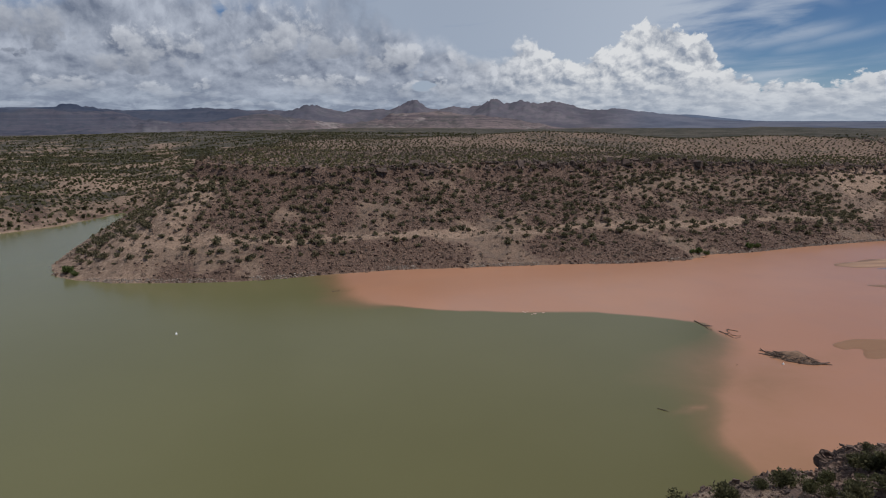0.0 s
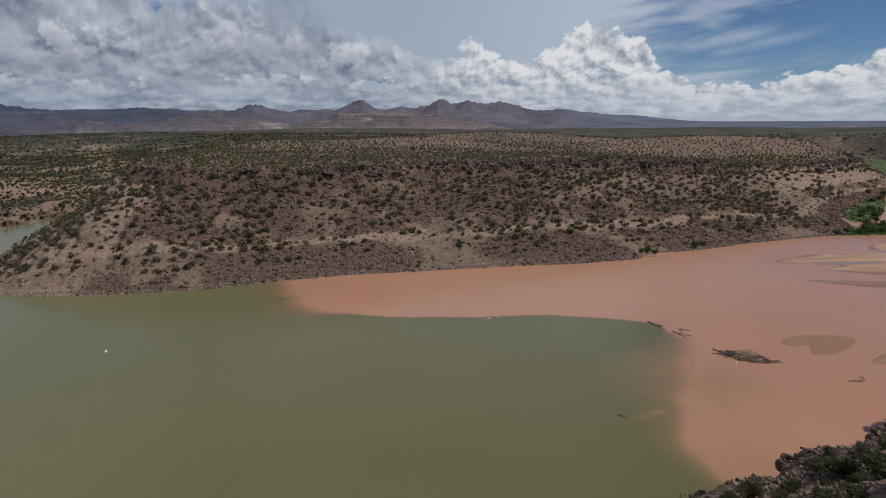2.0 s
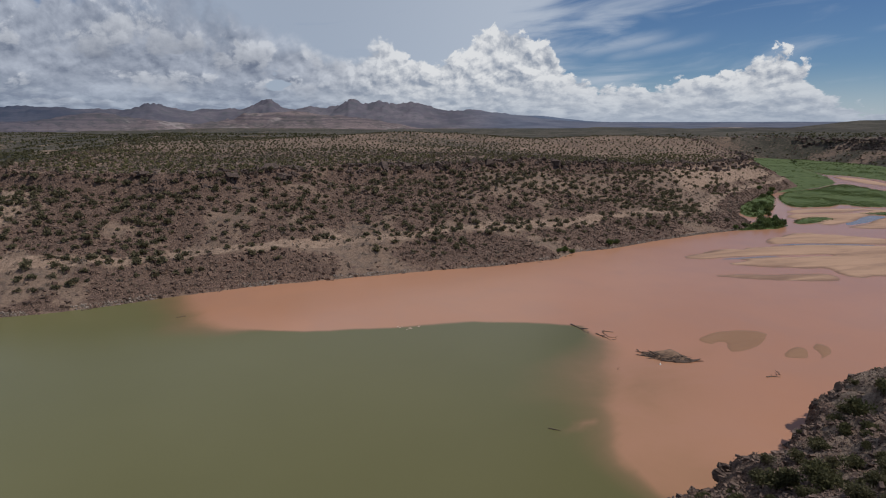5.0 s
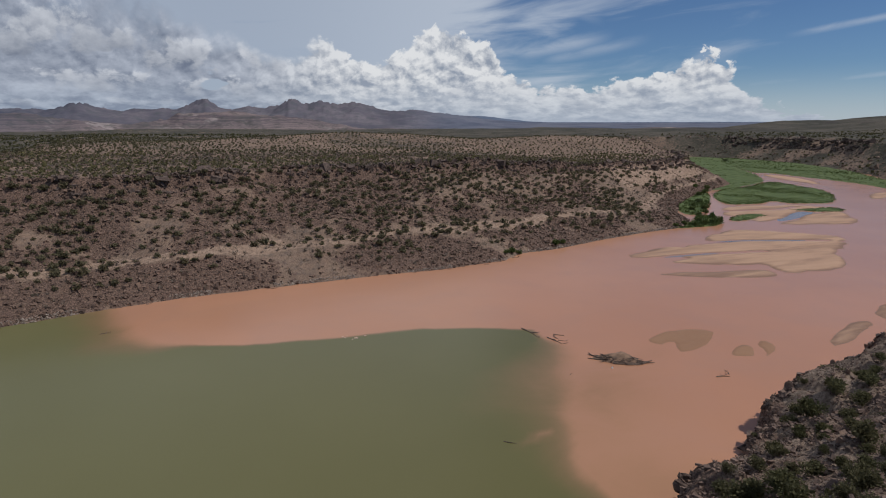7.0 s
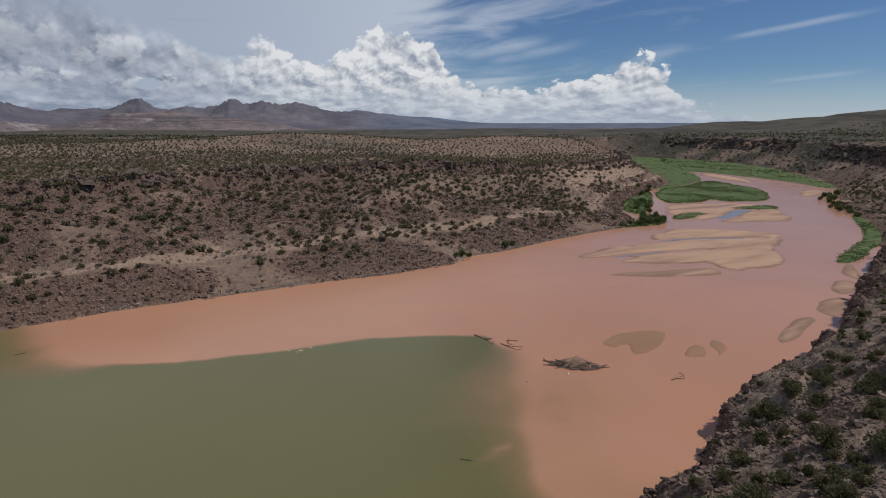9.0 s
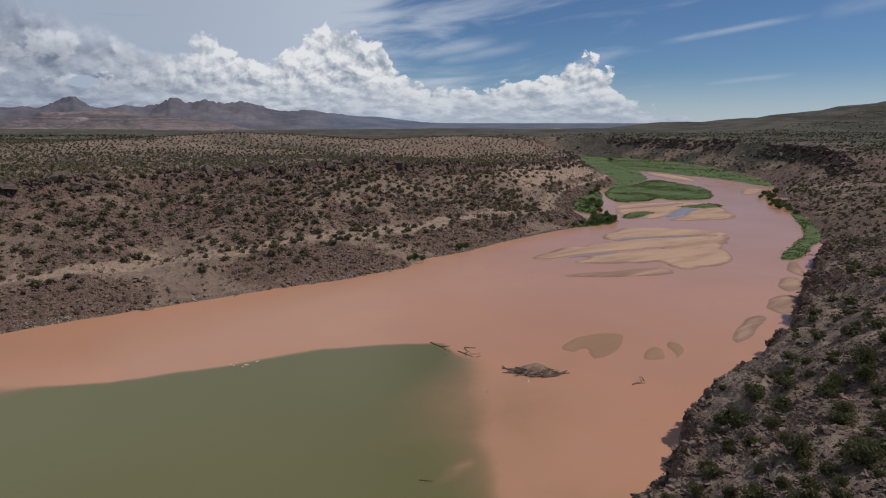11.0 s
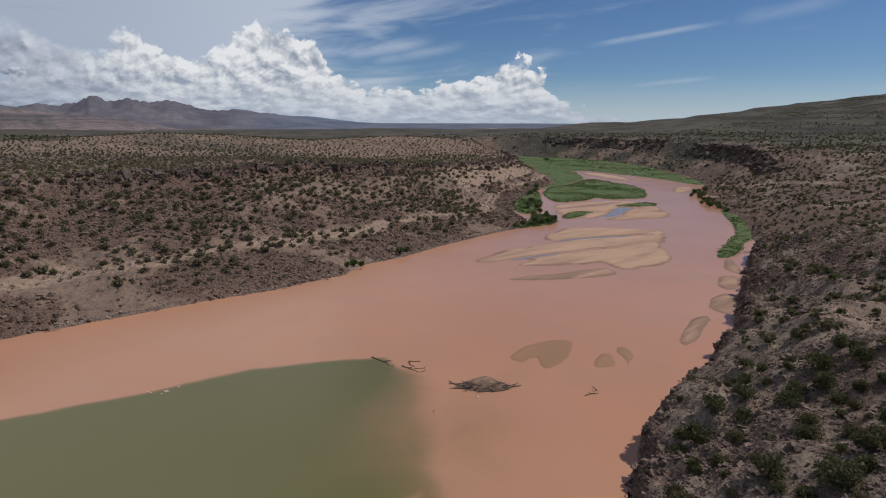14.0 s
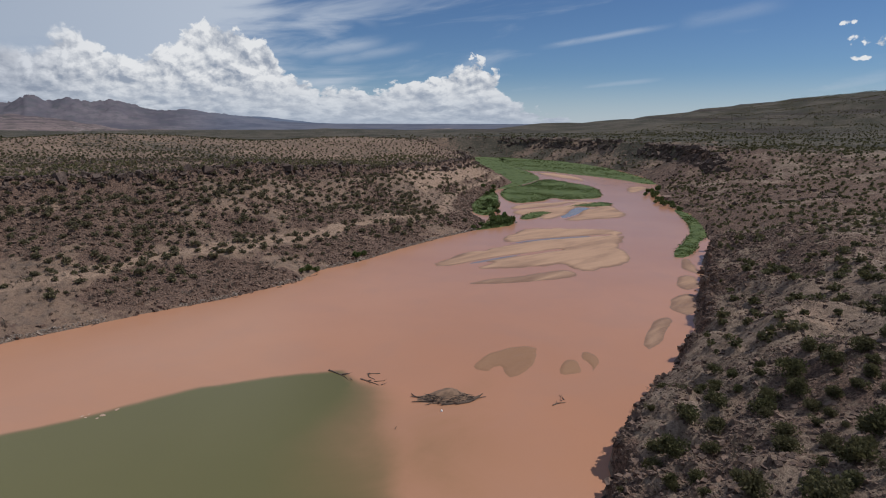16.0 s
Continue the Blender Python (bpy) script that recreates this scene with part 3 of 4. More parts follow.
def sheet(name, xs, ys, heights, mat, **fields):
    nx, ny = len(xs), len(ys)
    gx, gy = np.meshgrid(xs, ys)
    co = np.stack([gx, gy, heights], -1).reshape(-1, 3)
    i = np.arange(nx * ny).reshape(ny, nx)
    quads = np.stack([i[:-1, :-1], i[:-1, 1:], i[1:, 1:], i[1:, :-1]], -1).reshape(-1, 4)
    return mesh_object(name, co, quads, mat, **fields)


def mesh_object(name, co, quads, mat, smooth_faces=True, **fields):
    me = bpy.data.meshes.new(name)
    co, quads = np.asarray(co, np.float32), np.asarray(quads, np.int32)
    n = quads.shape[1]
    me.vertices.add(len(co))
    me.vertices.foreach_set("co", co.ravel())
    me.loops.add(quads.size)
    me.loops.foreach_set("vertex_index", quads.ravel())
    me.polygons.add(len(quads))
    me.polygons.foreach_set("loop_start", np.arange(0, quads.size, n, dtype=np.int32))
    me.polygons.foreach_set("use_smooth", np.full(len(quads), smooth_faces))
    for key, values in fields.items():
        if values.ndim == 1:
            me.attributes.new(key, "FLOAT", "POINT").data.foreach_set("value", values.astype(np.float32))
        else:
            me.attributes.new(key, "FLOAT_COLOR", "POINT").data.foreach_set("color", np.c_[values, np.ones(len(values))].astype(np.float32).ravel())
    me.update(calc_edges=True)
    me.materials.append(mat)
    return new(name, me)


def refined(line, lo, hi, step):
    return np.concatenate([line[line < lo - step], np.arange(lo, hi, step), line[line > hi]])


xs, ys = refined(steps(-230, 430, 1.7, 4800, 1.055), 14, 150, 0.85), refined(steps(40, 450, 1.7, 4800, 1.055), 44, 112, 0.85)
gx, gy = np.meshgrid(xs, ys)
hh, rr, bb, ss = land(gx, gy)
ground = sheet("ground", xs, ys, hh, GROUND, zone=np.stack([rr, bb, ss], -1).reshape(-1, 3))
tagged(ground, "dry tan desert ground with dark boulder slopes and a mesa", "ground", kind="structure")

# ---- water ----
PLUME = [(-70, 215), (-40, 197), (-34, 180), (-29, 169), (-20, 163), (-5, 159), (22, 156), (42, 156), (54, 152), (66, 146), (65, 136), (59, 124), (54, 112), (50, 103), (48, 97), (46.5, 92), (46, 86), (48, 72), (58, 50)]
PLUME_SIDE = PLUME + [(900, 50), (900, 1200), (-70, 1200)]


def mud_share(x, y):
    """1 in the silty river water, 0 in the green lake: a sharp front to the north, a soft one to the west."""
    x2 = x + 3 * rough_noise(x, y, 16, 3, 0.5, 41) + 4 * rough_noise(x, y, 22, 2, 0.5, 47) * (1 - smooth(y, 120, 148))
    y2 = y + 2.2 * rough_noise(x, y, 13, 3, 0.5, 43)
    d = line_distance(x2, y2, PLUME) * np.where(within_outline(x2, y2, PLUME_SIDE), 1, -1)
    soft = 1.6 + (3.0 + 15 * np.exp(-(((y - 117) / 15) ** 2))) * smooth(x, 20, 36) * (1 - smooth(y, 132, 148)) + 15 * (1 - smooth(x, -36, -6))
    share = np.clip(0.5 + d / (2 * soft * np.where((d < 0) & (soft > 4) & (x > 0), 1.7, 1.0)), 0, 1)
    share = np.maximum(share, 0.55 * np.exp(-(((x2 - 45) / 6.5) ** 2) - ((y2 - 99.5 - 0.2 * (x2 - 44)) / 2.4) ** 2))  # a tongue of mud
    return np.minimum(share, 0.66 + 0.34 * np.maximum(smooth(d, 8, 55), smooth(y, 118, 140)))


wx, wy = steps(-80, 110, 1.6, 4000, 1.12), steps(60, 220, 1.6, 2500, 1.12)
mx, my = np.meshgrid(wx, wy)
water = sheet("water", wx, wy, np.zeros_like(mx), WATER, mud=mud_share(mx, my).ravel())
tagged(water, "green lake water meeting reddish-brown silty river water", "lake", kind="structure")

# ---- far mountains ----
# azimuth, height over the foothills, half width
PEAKS = [(4.4, 29, 2.4), (7.5, 25, 4.0), (10.2, 23, 3.0), (-2.8, 28, 1.9), (-4, 14, 7), (-12.0, 20, 2.0), (-12, 13, 6), (1, 15, 4), (15, 11, 4), (18, 8, 5), (-20, 13, 8), (-30.8, 16, 2.4), (-31, 12, 12)]


def range_strip(name, r0, r1, heights, zone, label):
    az = np.radians(np.linspace(-52, 80, 900))
    rad = np.linspace(r0, r1, 26)
    A, R = np.meshgrid(az, rad)
    X, Y = R * np.sin(A), R * np.cos(A)
    Z = heights(np.degrees(A), (R - r0) / (r1 - r0), X, Y)
    nx, ny = len(az), len(rad)
    i = np.arange(nx * ny).reshape(ny, nx)
    quads = np.stack([i[:-1, :-1], i[:-1, 1:], i[1:, 1:], i[1:, :-1]], -1).reshape(-1, 4)
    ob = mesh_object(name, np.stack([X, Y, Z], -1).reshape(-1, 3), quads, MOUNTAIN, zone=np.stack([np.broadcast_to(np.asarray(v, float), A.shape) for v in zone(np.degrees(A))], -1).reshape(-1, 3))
    return tagged(ob, label, "mountain", kind="structure")


def peaks(a, k, x, y):
    z = np.zeros(a.shape)
    for c, hgt, wid in PEAKS:
        z = (z**4 + (hgt * np.exp(-np.abs((a + 0.7 * rough_noise(x, y, 150, 3, 0.6, 57) - c) / wid) ** 1.35)) ** 4) ** 0.25
    ridge = 1 - np.abs(2 * rough_noise(x, y, 110, 5, 0.6, 51))
    z = z * (0.80 + 0.32 * ridge) + 4.5 * rough_noise(x, y, 130, 4, 0.6, 55) * (1 - smooth(a, 16, 26))
    return 20 + smooth(k, 0.0, 0.85) * (66 * (1 - 0.5 * smooth(a, 16, 27)) + z * 4.0)


def badlands(a, k, x, y):
    n = rough_noise(x, y, 420, 5, 0.62, 61)
    gully = np.abs(rough_noise(x, y, 120, 4, 0.6, 63))
    kk = k + 0.55 * n - 0.20 * gully
    lift = 0.65 + 1.5 * rough_noise(x, y, 620, 3, 0.5, 65)
    z = 26 * smooth(kk, 0.05, 0.30) + 22 * smooth(kk, 0.36, 0.50) * lift + 30 * smooth(kk, 0.55, 0.95) + 26 * n - 16 * gully * smooth(k, 0.0, 0.3)
    return 6 + np.maximum(z * np.clip(lift, 0.3, 1.4) * smooth(k, 0.0, 0.2), 0) * (1 - 0.62 * smooth(a, 16, 30))


def blue_range(a, k, x, y):
    z = 12 * np.exp(-((a - 20.5) / 4.5) ** 2) + 19 * (1 - smooth(a, -17, -4)) + 5 * np.exp(-np.abs((a + 31.4) / 1.3) ** 1.5) + 5 * rough_noise(x, y, 420, 5, 0.55, 71)
    return 10 + smooth(k, 0, 0.8) * (48 + 4.4 * z * (1 - smooth(a, 24, 31)))


# zones by azimuth: bare rock tone, painted haze, painted cloud shadow in the west
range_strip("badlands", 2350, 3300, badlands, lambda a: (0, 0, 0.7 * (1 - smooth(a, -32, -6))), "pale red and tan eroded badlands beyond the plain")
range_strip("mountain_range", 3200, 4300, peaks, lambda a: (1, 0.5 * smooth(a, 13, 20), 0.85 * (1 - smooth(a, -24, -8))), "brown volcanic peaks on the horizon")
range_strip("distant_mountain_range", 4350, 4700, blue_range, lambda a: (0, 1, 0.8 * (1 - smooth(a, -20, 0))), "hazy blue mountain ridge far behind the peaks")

# ---- helpers for things ----
def part(name, data, mat, parent=None, label="", where=None):
    """One mesh object from (points, faces), under a thing or a part."""
    ob = mesh_object(name, data[0], data[1], mat, smooth_faces=len(data) > 2 and data[2])
    if parent is not None:
        ob.parent = parent
    if where is not None:
        ob.matrix_basis = where
    return tagged(ob, label) if label else ob


def join(pieces):
    co, faces, n = [], [], 0
    for c, f in pieces:
        co.append(c)
        faces.append(f + n)
        n += len(c)
    return np.concatenate(co), np.concatenate(faces)


def foliage(rng, count, leaf, lobes=7, spread=0.62, flat=0.8, floor_z=0.05, upright=0.8, slim=0.45, stretch=(1.0, 2.2)):
    """A ragged bush about one metre in radius: small upward sprays over the surface and inside of a few lobes."""
    ang = rng.uniform(0, 2 * np.pi, lobes)
    rad = spread * np.sqrt(rng.uniform(0.02, 1, lobes))
    size = rng.uniform(0.30, 0.55, lobes)
    cen = np.stack([rad * np.cos(ang), rad * np.sin(ang), flat * rng.uniform(0.40, 1.15, lobes) * (1.05 - 0.5 * rad)], -1)
    pick = rng.randint(0, lobes, count)
    way = rng.normal(size=(count, 3))
    way /= np.linalg.norm(way, axis=1)[:, None]
    depth = rng.uniform(0.15, 1.25, count) ** 0.6
    p = cen[pick] + way * (size[pick] * depth)[:, None] * (1, 1, 0.9)
    p[:, 2] = np.maximum(p[:, 2], floor_z + 0.25 * rng.rand(count))
    v = way * (1, 1, 0.4) + (0, 0, upright) + 0.55 * rng.normal(size=(count, 3))
    v /= np.linalg.norm(v, axis=1)[:, None]
    u = np.cross(v, rng.normal(size=(count, 3)))
    u /= np.linalg.norm(u, axis=1)[:, None] + 1e-9
    s = leaf * rng.uniform(0.6, 1.5, count)[:, None]
    long = rng.uniform(*stretch, count)[:, None]
    co = np.stack([p - v * s * 0.6 * long, p + u * s * slim, p + v * s * long, p - u * s * slim], 1).reshape(-1, 3)
    return co, np.arange(4 * count).reshape(-1, 4)


def stem(points, radii, sides=6):
    """A tapered, bent limb through the points."""
    pts = [Vector(p) for p in points]
    co, faces = [], []
    for k, (p, r) in enumerate(zip(pts, radii)):
        ahead = (pts[min(k + 1, len(pts) - 1)] - pts[max(k - 1, 0)]).normalized()
        side = ahead.orthogonal().normalized()
        other = ahead.cross(side)
        for a in range(sides):
            co.append(p + r * (math.cos(2 * math.pi * a / sides) * side + math.sin(2 * math.pi * a / sides) * other))
    for k in range(len(pts) - 1):
        for a in range(sides):
            b = (a + 1) % sides
            faces.append((k * sides + a, k * sides + b, (k + 1) * sides + b, (k + 1) * sides + a))
    return np.array([tuple(c) for c in co]), np.array(faces)



def boulder(rng, rings=4, sides=7, sharp=0.25):
    """An angular stone about one metre in radius."""
    co, faces = [], []
    for i in range(rings + 1):
        th = math.pi * i / rings
        for j in range(sides):
            ph = 2 * math.pi * (j + 0.5 * (i % 2)) / sides
            co.append((math.sin(th) * math.cos(ph), math.sin(th) * math.sin(ph), math.cos(th)))
    co = np.array(co)
    for _ in range(16):  # flat faces where it broke
        n = rng.normal(size=3)
        n /= np.linalg.norm(n)
        cut = rng.uniform(0.35, 0.8)
        over = np.maximum(co @ n - cut, 0)
        co = co - over[:, None] * n
    co = co * rng.uniform(0.75, 1.2, 3) + sharp * 0.25 * rng.normal(size=co.shape)
    for i in range(rings):
        for j in range(sides):
            k = (j + 1) % sides
            faces.append((i * sides + j, (i + 1) * sides + j, (i + 1) * sides + k, i * sides + k))
    return co, np.array(faces)


def turned(rng, data, x, y, z, s, squash=1.0, tumble=0.0):
    a = rng.uniform(0, 2 * np.pi)
    m = np.array(Matrix.Rotation(a, 3, "Z") @ Matrix.Rotation(tumble * rng.normal(), 3, "X"))
    co = data[0] * np.array([1, 1, squash]) * s
    return co @ m.T + (x, y, z), data[1]


def scatter(rng, count, box, keep, gap=None):
    """Places in box (x0, y0, x1, y1) that pass keep(x, y); gap: least distance between two."""
    x, y = rng.uniform(box[0], box[2], count), rng.uniform(box[1], box[3], count)
    ok = keep(x, y)
    x, y = x[ok], y[ok]
    if gap is None:
        return x, y
    cells, out = {}, []
    for a, b in zip(x, y):
        c = (int(a // gap), int(b // gap))
        near = [q for i in (-1, 0, 1) for j in (-1, 0, 1) for q in cells.get((c[0] + i, c[1] + j), ())]
        if all((a - q[0]) ** 2 + (b - q[1]) ** 2 > gap * gap for q in near):
            cells.setdefault(c, []).append((a, b))
            out.append((a, b))
    out = np.array(out).reshape(-1, 2)
    return out[:, 0], out[:, 1]


def dry(x, y):
    return ~within_outline(x, y, VALLEY)


def south_side(x, y):
    return dry(x, y) & (line_distance(x, y, SOUTH) < line_distance(x, y, NORTH))


def north_side(x, y):
    return dry(x, y) & (line_distance(x, y, SOUTH) > line_distance(x, y, NORTH))


def in_sight(x, y, margin=6):
    """Within the fan that the flight looks over."""
    a = np.degrees(np.arctan2(x - 5, y + 5))
    return (a > -38 - margin) & (a < 77 + margin)


# ---- junipers ----
def juniper(rng, count, leaf, name="juniper"):
    thing = new(name)
    tagged(thing, "dark olive-green juniper bush on dry stony ground", "juniper", "junipers on the banks")
    part("crown", foliage(rng, count, leaf, lobes=rng.randint(7, 12), spread=0.55, flat=0.95, upright=0.4, slim=0.6, stretch=(0.7, 1.5)), JUNIPER, thing)
    limbs = [stem([(0, 0, -0.15), (0.1 * math.cos(a), 0.1 * math.sin(a), 0.2), (0.32 * math.cos(a), 0.32 * math.sin(a), 0.62)], (0.07, 0.05, 0.02), 5) for a in rng.uniform(0, 6.28, 3)]
    part("trunk", join(limbs), BARK, thing)
    return thing


rng = np.random.RandomState(5)
near_x, near_y = scatter(rng, 9000, (18, 20, 250, 135), lambda x, y: south_side(x, y) & (line_distance(x, y, SOUTH) > 2.5 + 2.5 * (x < 70)) & (line_distance(x, y, SOUTH) < 62)
                         & (1.2 * rough_noise(x, y, 18, 3, 0.6, 81) + 0.36 - 0.10 * (x < 62) + 0.6 * np.exp(-(((x - 68) / 15) ** 2) - ((y - 58) / 11) ** 2) > rng.uniform(-0.2, 0.9, x.shape)), 2.6)
near = np.stack([near_x, near_y], -1)
near = near[np.argsort(np.hypot(near_x - 60, near_y - 60))][:290]
kinds = [juniper(rng, 1300, 0.085) for _ in range(8)]
heights = ground_height(near[:, 0], near[:, 1])
for n, ((x, y), z) in enumerate(zip(near, heights)):
    s = float(np.clip(rng.lognormal(0.30, 0.36), 0.6, 2.3))
    m = Matrix.LocRotScale((x, y, z - 0.08 * s), Euler((0, 0, rng.uniform(0, 6.28))), (s, s, s * rng.uniform(0.8, 1.15)))
    if n < len(kinds):
        kinds[n].matrix_basis = m
    else:
        src = kinds[n % len(kinds)]
        made = copy_thing(src, Matrix.Identity(4))
        made.matrix_basis = m

# those past them, on the far slope, the mesa and the plain
ROUND = dict(upright=0.25, slim=0.85, stretch=(0.7, 1.2))
few = [foliage(rng, 76, 0.24, lobes=7, spread=0.50, flat=0.75, **ROUND) for _ in range(12)]
round_bush = [foliage(rng, 84, 0.21, lobes=8, spread=0.46, flat=0.72, **ROUND) for _ in range(12)]
tiny = [foliage(rng, 11, 0.50, lobes=5, spread=0.42, flat=0.7, **ROUND) for _ in range(10)]
speck = [foliage(rng, 8, 0.60, lobes=3, spread=0.32, flat=0.55, **ROUND) for _ in range(10)]


def bush_stuff(name, x, y, shapes, lo, hi, label, mat=JUNIPER, sink=0.1):
    z = ground_height(x, y)
    made = []
    for a, b, c in zip(x, y, z):
        s = rng.uniform(lo, hi) ** 1.0
        made.append(turned(rng, shapes[rng.randint(len(shapes))], a, b, c - sink * s, s, rng.uniform(0.75, 1.1)))
    return tagged(part(name, join(made), mat), label, "shrubs", kind="stuff")


sx, sy = scatter(rng, 42000, (-190, 185, 400, 450), lambda x, y: north_side(x, y) & ~within_outline(x, y, MESA) & (line_distance(x, y, NORTH) > 7)
                 & (0.75 * rough_noise(x, y, 34, 3, 0.6, 85) + 0.06 + 0.40 * smooth(line_distance(x, y, NORTH), 22, 50) > rng.uniform(-0.15, 0.9, x.shape)), 2.6)
bush_stuff("juniper_scrub", sx, sy, round_bush, 0.8, 2.3, "scattered dark green junipers on the boulder slope", SLOPE_JUNIPER)
sx, sy = scatter(rng, 26000, (-90, -60, 620, 330), lambda x, y: south_side(x, y) & (in_sight(x, y) | (x < 40)) & (line_distance(x, y, SOUTH) > 5) & ((np.hypot(x - 60, y - 60) > 60) | (x < 18))
                 & (1.1 * rough_noise(x, y, 30, 3, 0.6, 87) + 0.46 > rng.uniform(-0.2, 0.9, x.shape)), 2.5)
far_enough = np.array([((near - (a, b)) ** 2).sum(1).min() > 9 for a, b in zip(sx, sy)])
sx, sy = sx[far_enough], sy[far_enough]
close = np.hypot(sx - 20, sy - 40) < 190
bush_stuff("juniper_thicket", sx[close], sy[close], few, 0.8, 2.0, "olive junipers over the stony southern slope")
bush_stuff("juniper_thicket", sx[~close], sy[~close], tiny, 0.5, 1.9, "olive junipers thinning out up the valley")
sx, sy = scatter(rng, 100000, (-240, 255, 760, 900), lambda x, y: north_side(x, y) & in_sight(x, y) & (within_outline(x, y, MESA) | (x < -150)) & (0.6 * rough_noise(x, y, 60, 3, 0.6, 89) + 0.40 > rng.uniform(-0.3, 0.9, x.shape)), 3.0)
bush_stuff("mesa_scrub", sx, sy, tiny, 0.5, 1.35, "olive juniper scrub dotted over the mesa top", SLOPE_JUNIPER)
sx, sy = scatter(rng, 70000, (-1700, 600, 2000, 2300), lambda x, y: north_side(x, y) & in_sight(x, y) & (np.hypot(x, y) > 850) & (np.hypot(x, y) < 2300) & (rough_noise(x, y, 160, 3, 0.6, 91) + 0.4 > rng.uniform(-0.3, 0.9, x.shape)))
bush_stuff("plain_scrub", sx, sy, speck, 1.2, 2.6, "dark scrub over the distant plain")
sx, sy = scatter(rng, 40000, (-760, 262, -165, 860), lambda x, y: north_side(x, y) & in_sight(x, y) & ~within_outline(x, y, MESA) & (np.hypot(x, y) > 330) & (rough_noise(x, y, 70, 3, 0.6, 92) + 0.55 > rng.uniform(-0.3, 0.9, x.shape)), 2.4)
bush_stuff("lowland_scrub", sx, sy, speck, 0.9, 2.0, "grey-green scrub over the low western bank")
sx, sy = scatter(rng, 22000, (560, -500, 2400, 900), lambda x, y: south_side(x, y) & in_sight(x, y) & (np.hypot(x, y) < 2300))
bush_stuff("hill_scrub", sx, sy, speck, 0.9, 2.2, "dark scrub over the long eastern hill")

sx, sy = scatter(rng, 30000, (-130, 250, 330, 470), lambda x, y: within_outline(x, y, MESA) & (line_distance(x, y, MESA) > 3) & (line_distance(x, y, MESA) < 75) & (rough_noise(x, y, 30, 3, 0.6, 94) + 0.5 > rng.uniform(0, 1, x.shape)), 2.8)
bush_stuff("sunlit_scrub", sx, sy, tiny, 0.5, 1.3, "yellow-green sunlit scrub along the mesa edge", OLIVE)

# grey brush between the junipers
sx, sy = scatter(rng, 13000, (-90, -40, 300, 170), lambda x, y: south_side(x, y) & (line_distance(x, y, SOUTH) > 1) & (line_distance(x, y, SOUTH) < 75) & (rng.rand(*x.shape) < 0.75))
bush_stuff("grey_brush", sx, sy, [foliage(rng, 30, 0.22, lobes=6, slim=0.24, upright=0.7, stretch=(0.8, 1.7)) for _ in range(8)], 0.3, 1.1, "dry grey-brown brush on stony ground", SAGE, 0.05)
sx, sy = scatter(rng, 15000, (-190, 185, 360, 430), lambda x, y: north_side(x, y) & (line_distance(x, y, NORTH) > 2) & (rng.rand(*x.shape) < 0.65))
bush_stuff("slope_brush", sx, sy, [foliage(rng, 13, 0.42, lobes=4, slim=0.25) for _ in range(6)], 0.4, 1.1, "low grey-brown brush on the far slope", SAGE, 0.05)

# ---- rocks ----
CORNERS = np.array([(a, b, c) for c in (-1, 1) for a, b in ((-1, -1), (1, -1), (1, 1), (-1, 1))], float)
SIDES = np.array([(3, 2, 1, 0), (4, 5, 6, 7), (0, 1, 5, 4), (1, 2, 6, 5), (2, 3, 7, 6), (3, 0, 4, 7)])
stones = [(CORNERS * rng.uniform(0.45, 0.9, 3) * (1, 1, 0.8) + 0.16 * rng.normal(size=(8, 3)), SIDES) for _ in range(24)]  # broken, six-sided stones
blocks = [boulder(rng, 9, 12, 0.16) for _ in range(9)]


def stone_stuff(name, x, y, sizes, label, sink=0.25, mat=None):
    z = ground_height(x, y)
    made = [turned(rng, stones[rng.randint(len(stones))], a, b, c + s * (0.35 - sink), s, rng.uniform(0.6, 1.0), 0.5) for a, b, c, s in zip(x, y, z, sizes)]
    return tagged(part(name, join(made), mat or ROCK), label, "rocks", kind="stuff")


def stony(limit):
    return lambda x, y: dry(x, y) & (land(x, y)[1] > limit + 0.25 * rng.normal(size=x.shape))


sx, sy = scatter(rng, 150000, (-140, 185, 370, 435), lambda x, y: north_side(x, y) & stony(0.5)(x, y))
stone_stuff("talus", sx[:36000], sy[:36000], np.minimum(rng.lognormal(-1.15, 0.5, 36000), 0.95), "dark basalt boulders covering the slope above the water", mat=TALUS)
sx, sy = scatter(rng, 200000, (-135, 184, 215, 262), lambda x, y: north_side(x, y) & (line_distance(x, y, NORTH) < 1.3) & (rough_noise(x, y, 12, 2, 0.6, 96) > -0.1))
stone_stuff("shore_stones", sx[:2600], sy[:2600], np.minimum(rng.lognormal(-1.5, 0.4, len(sx[:2600])), 0.5), "pale washed stones along the northern waterline", 0.3, PALE_STONE)
sx, sy = scatter(rng, 120000, (-10, 10, 250, 170), lambda x, y: south_side(x, y) & (line_distance(x, y, SOUTH) < 70) & stony(0.24)(x, y) & (rng.rand(*x.shape) > 0.75 * smooth(line_distance(x, y, SOUTH), 12, 40)))
stone_stuff("bank_rubble", sx[:24000], sy[:24000], np.minimum(rng.lognormal(-1.6, 0.55, len(sx[:24000])), 0.75), "dark rubble strewn over the southern bank")
sx, sy = scatter(rng, 30000, (18, 40, 115, 104), lambda x, y: south_side(x, y) & (line_distance(x, y, SOUTH) < 36) & (rough_noise(x, y, 9, 3, 0.6, 98) > -0.15))
stone_stuff("bank_gravel", sx[:12000], sy[:12000], np.minimum(rng.lognormal(-2.1, 0.4, len(sx[:12000])), 0.3), "small grey-brown stones strewn over the southern bank", 0.2)
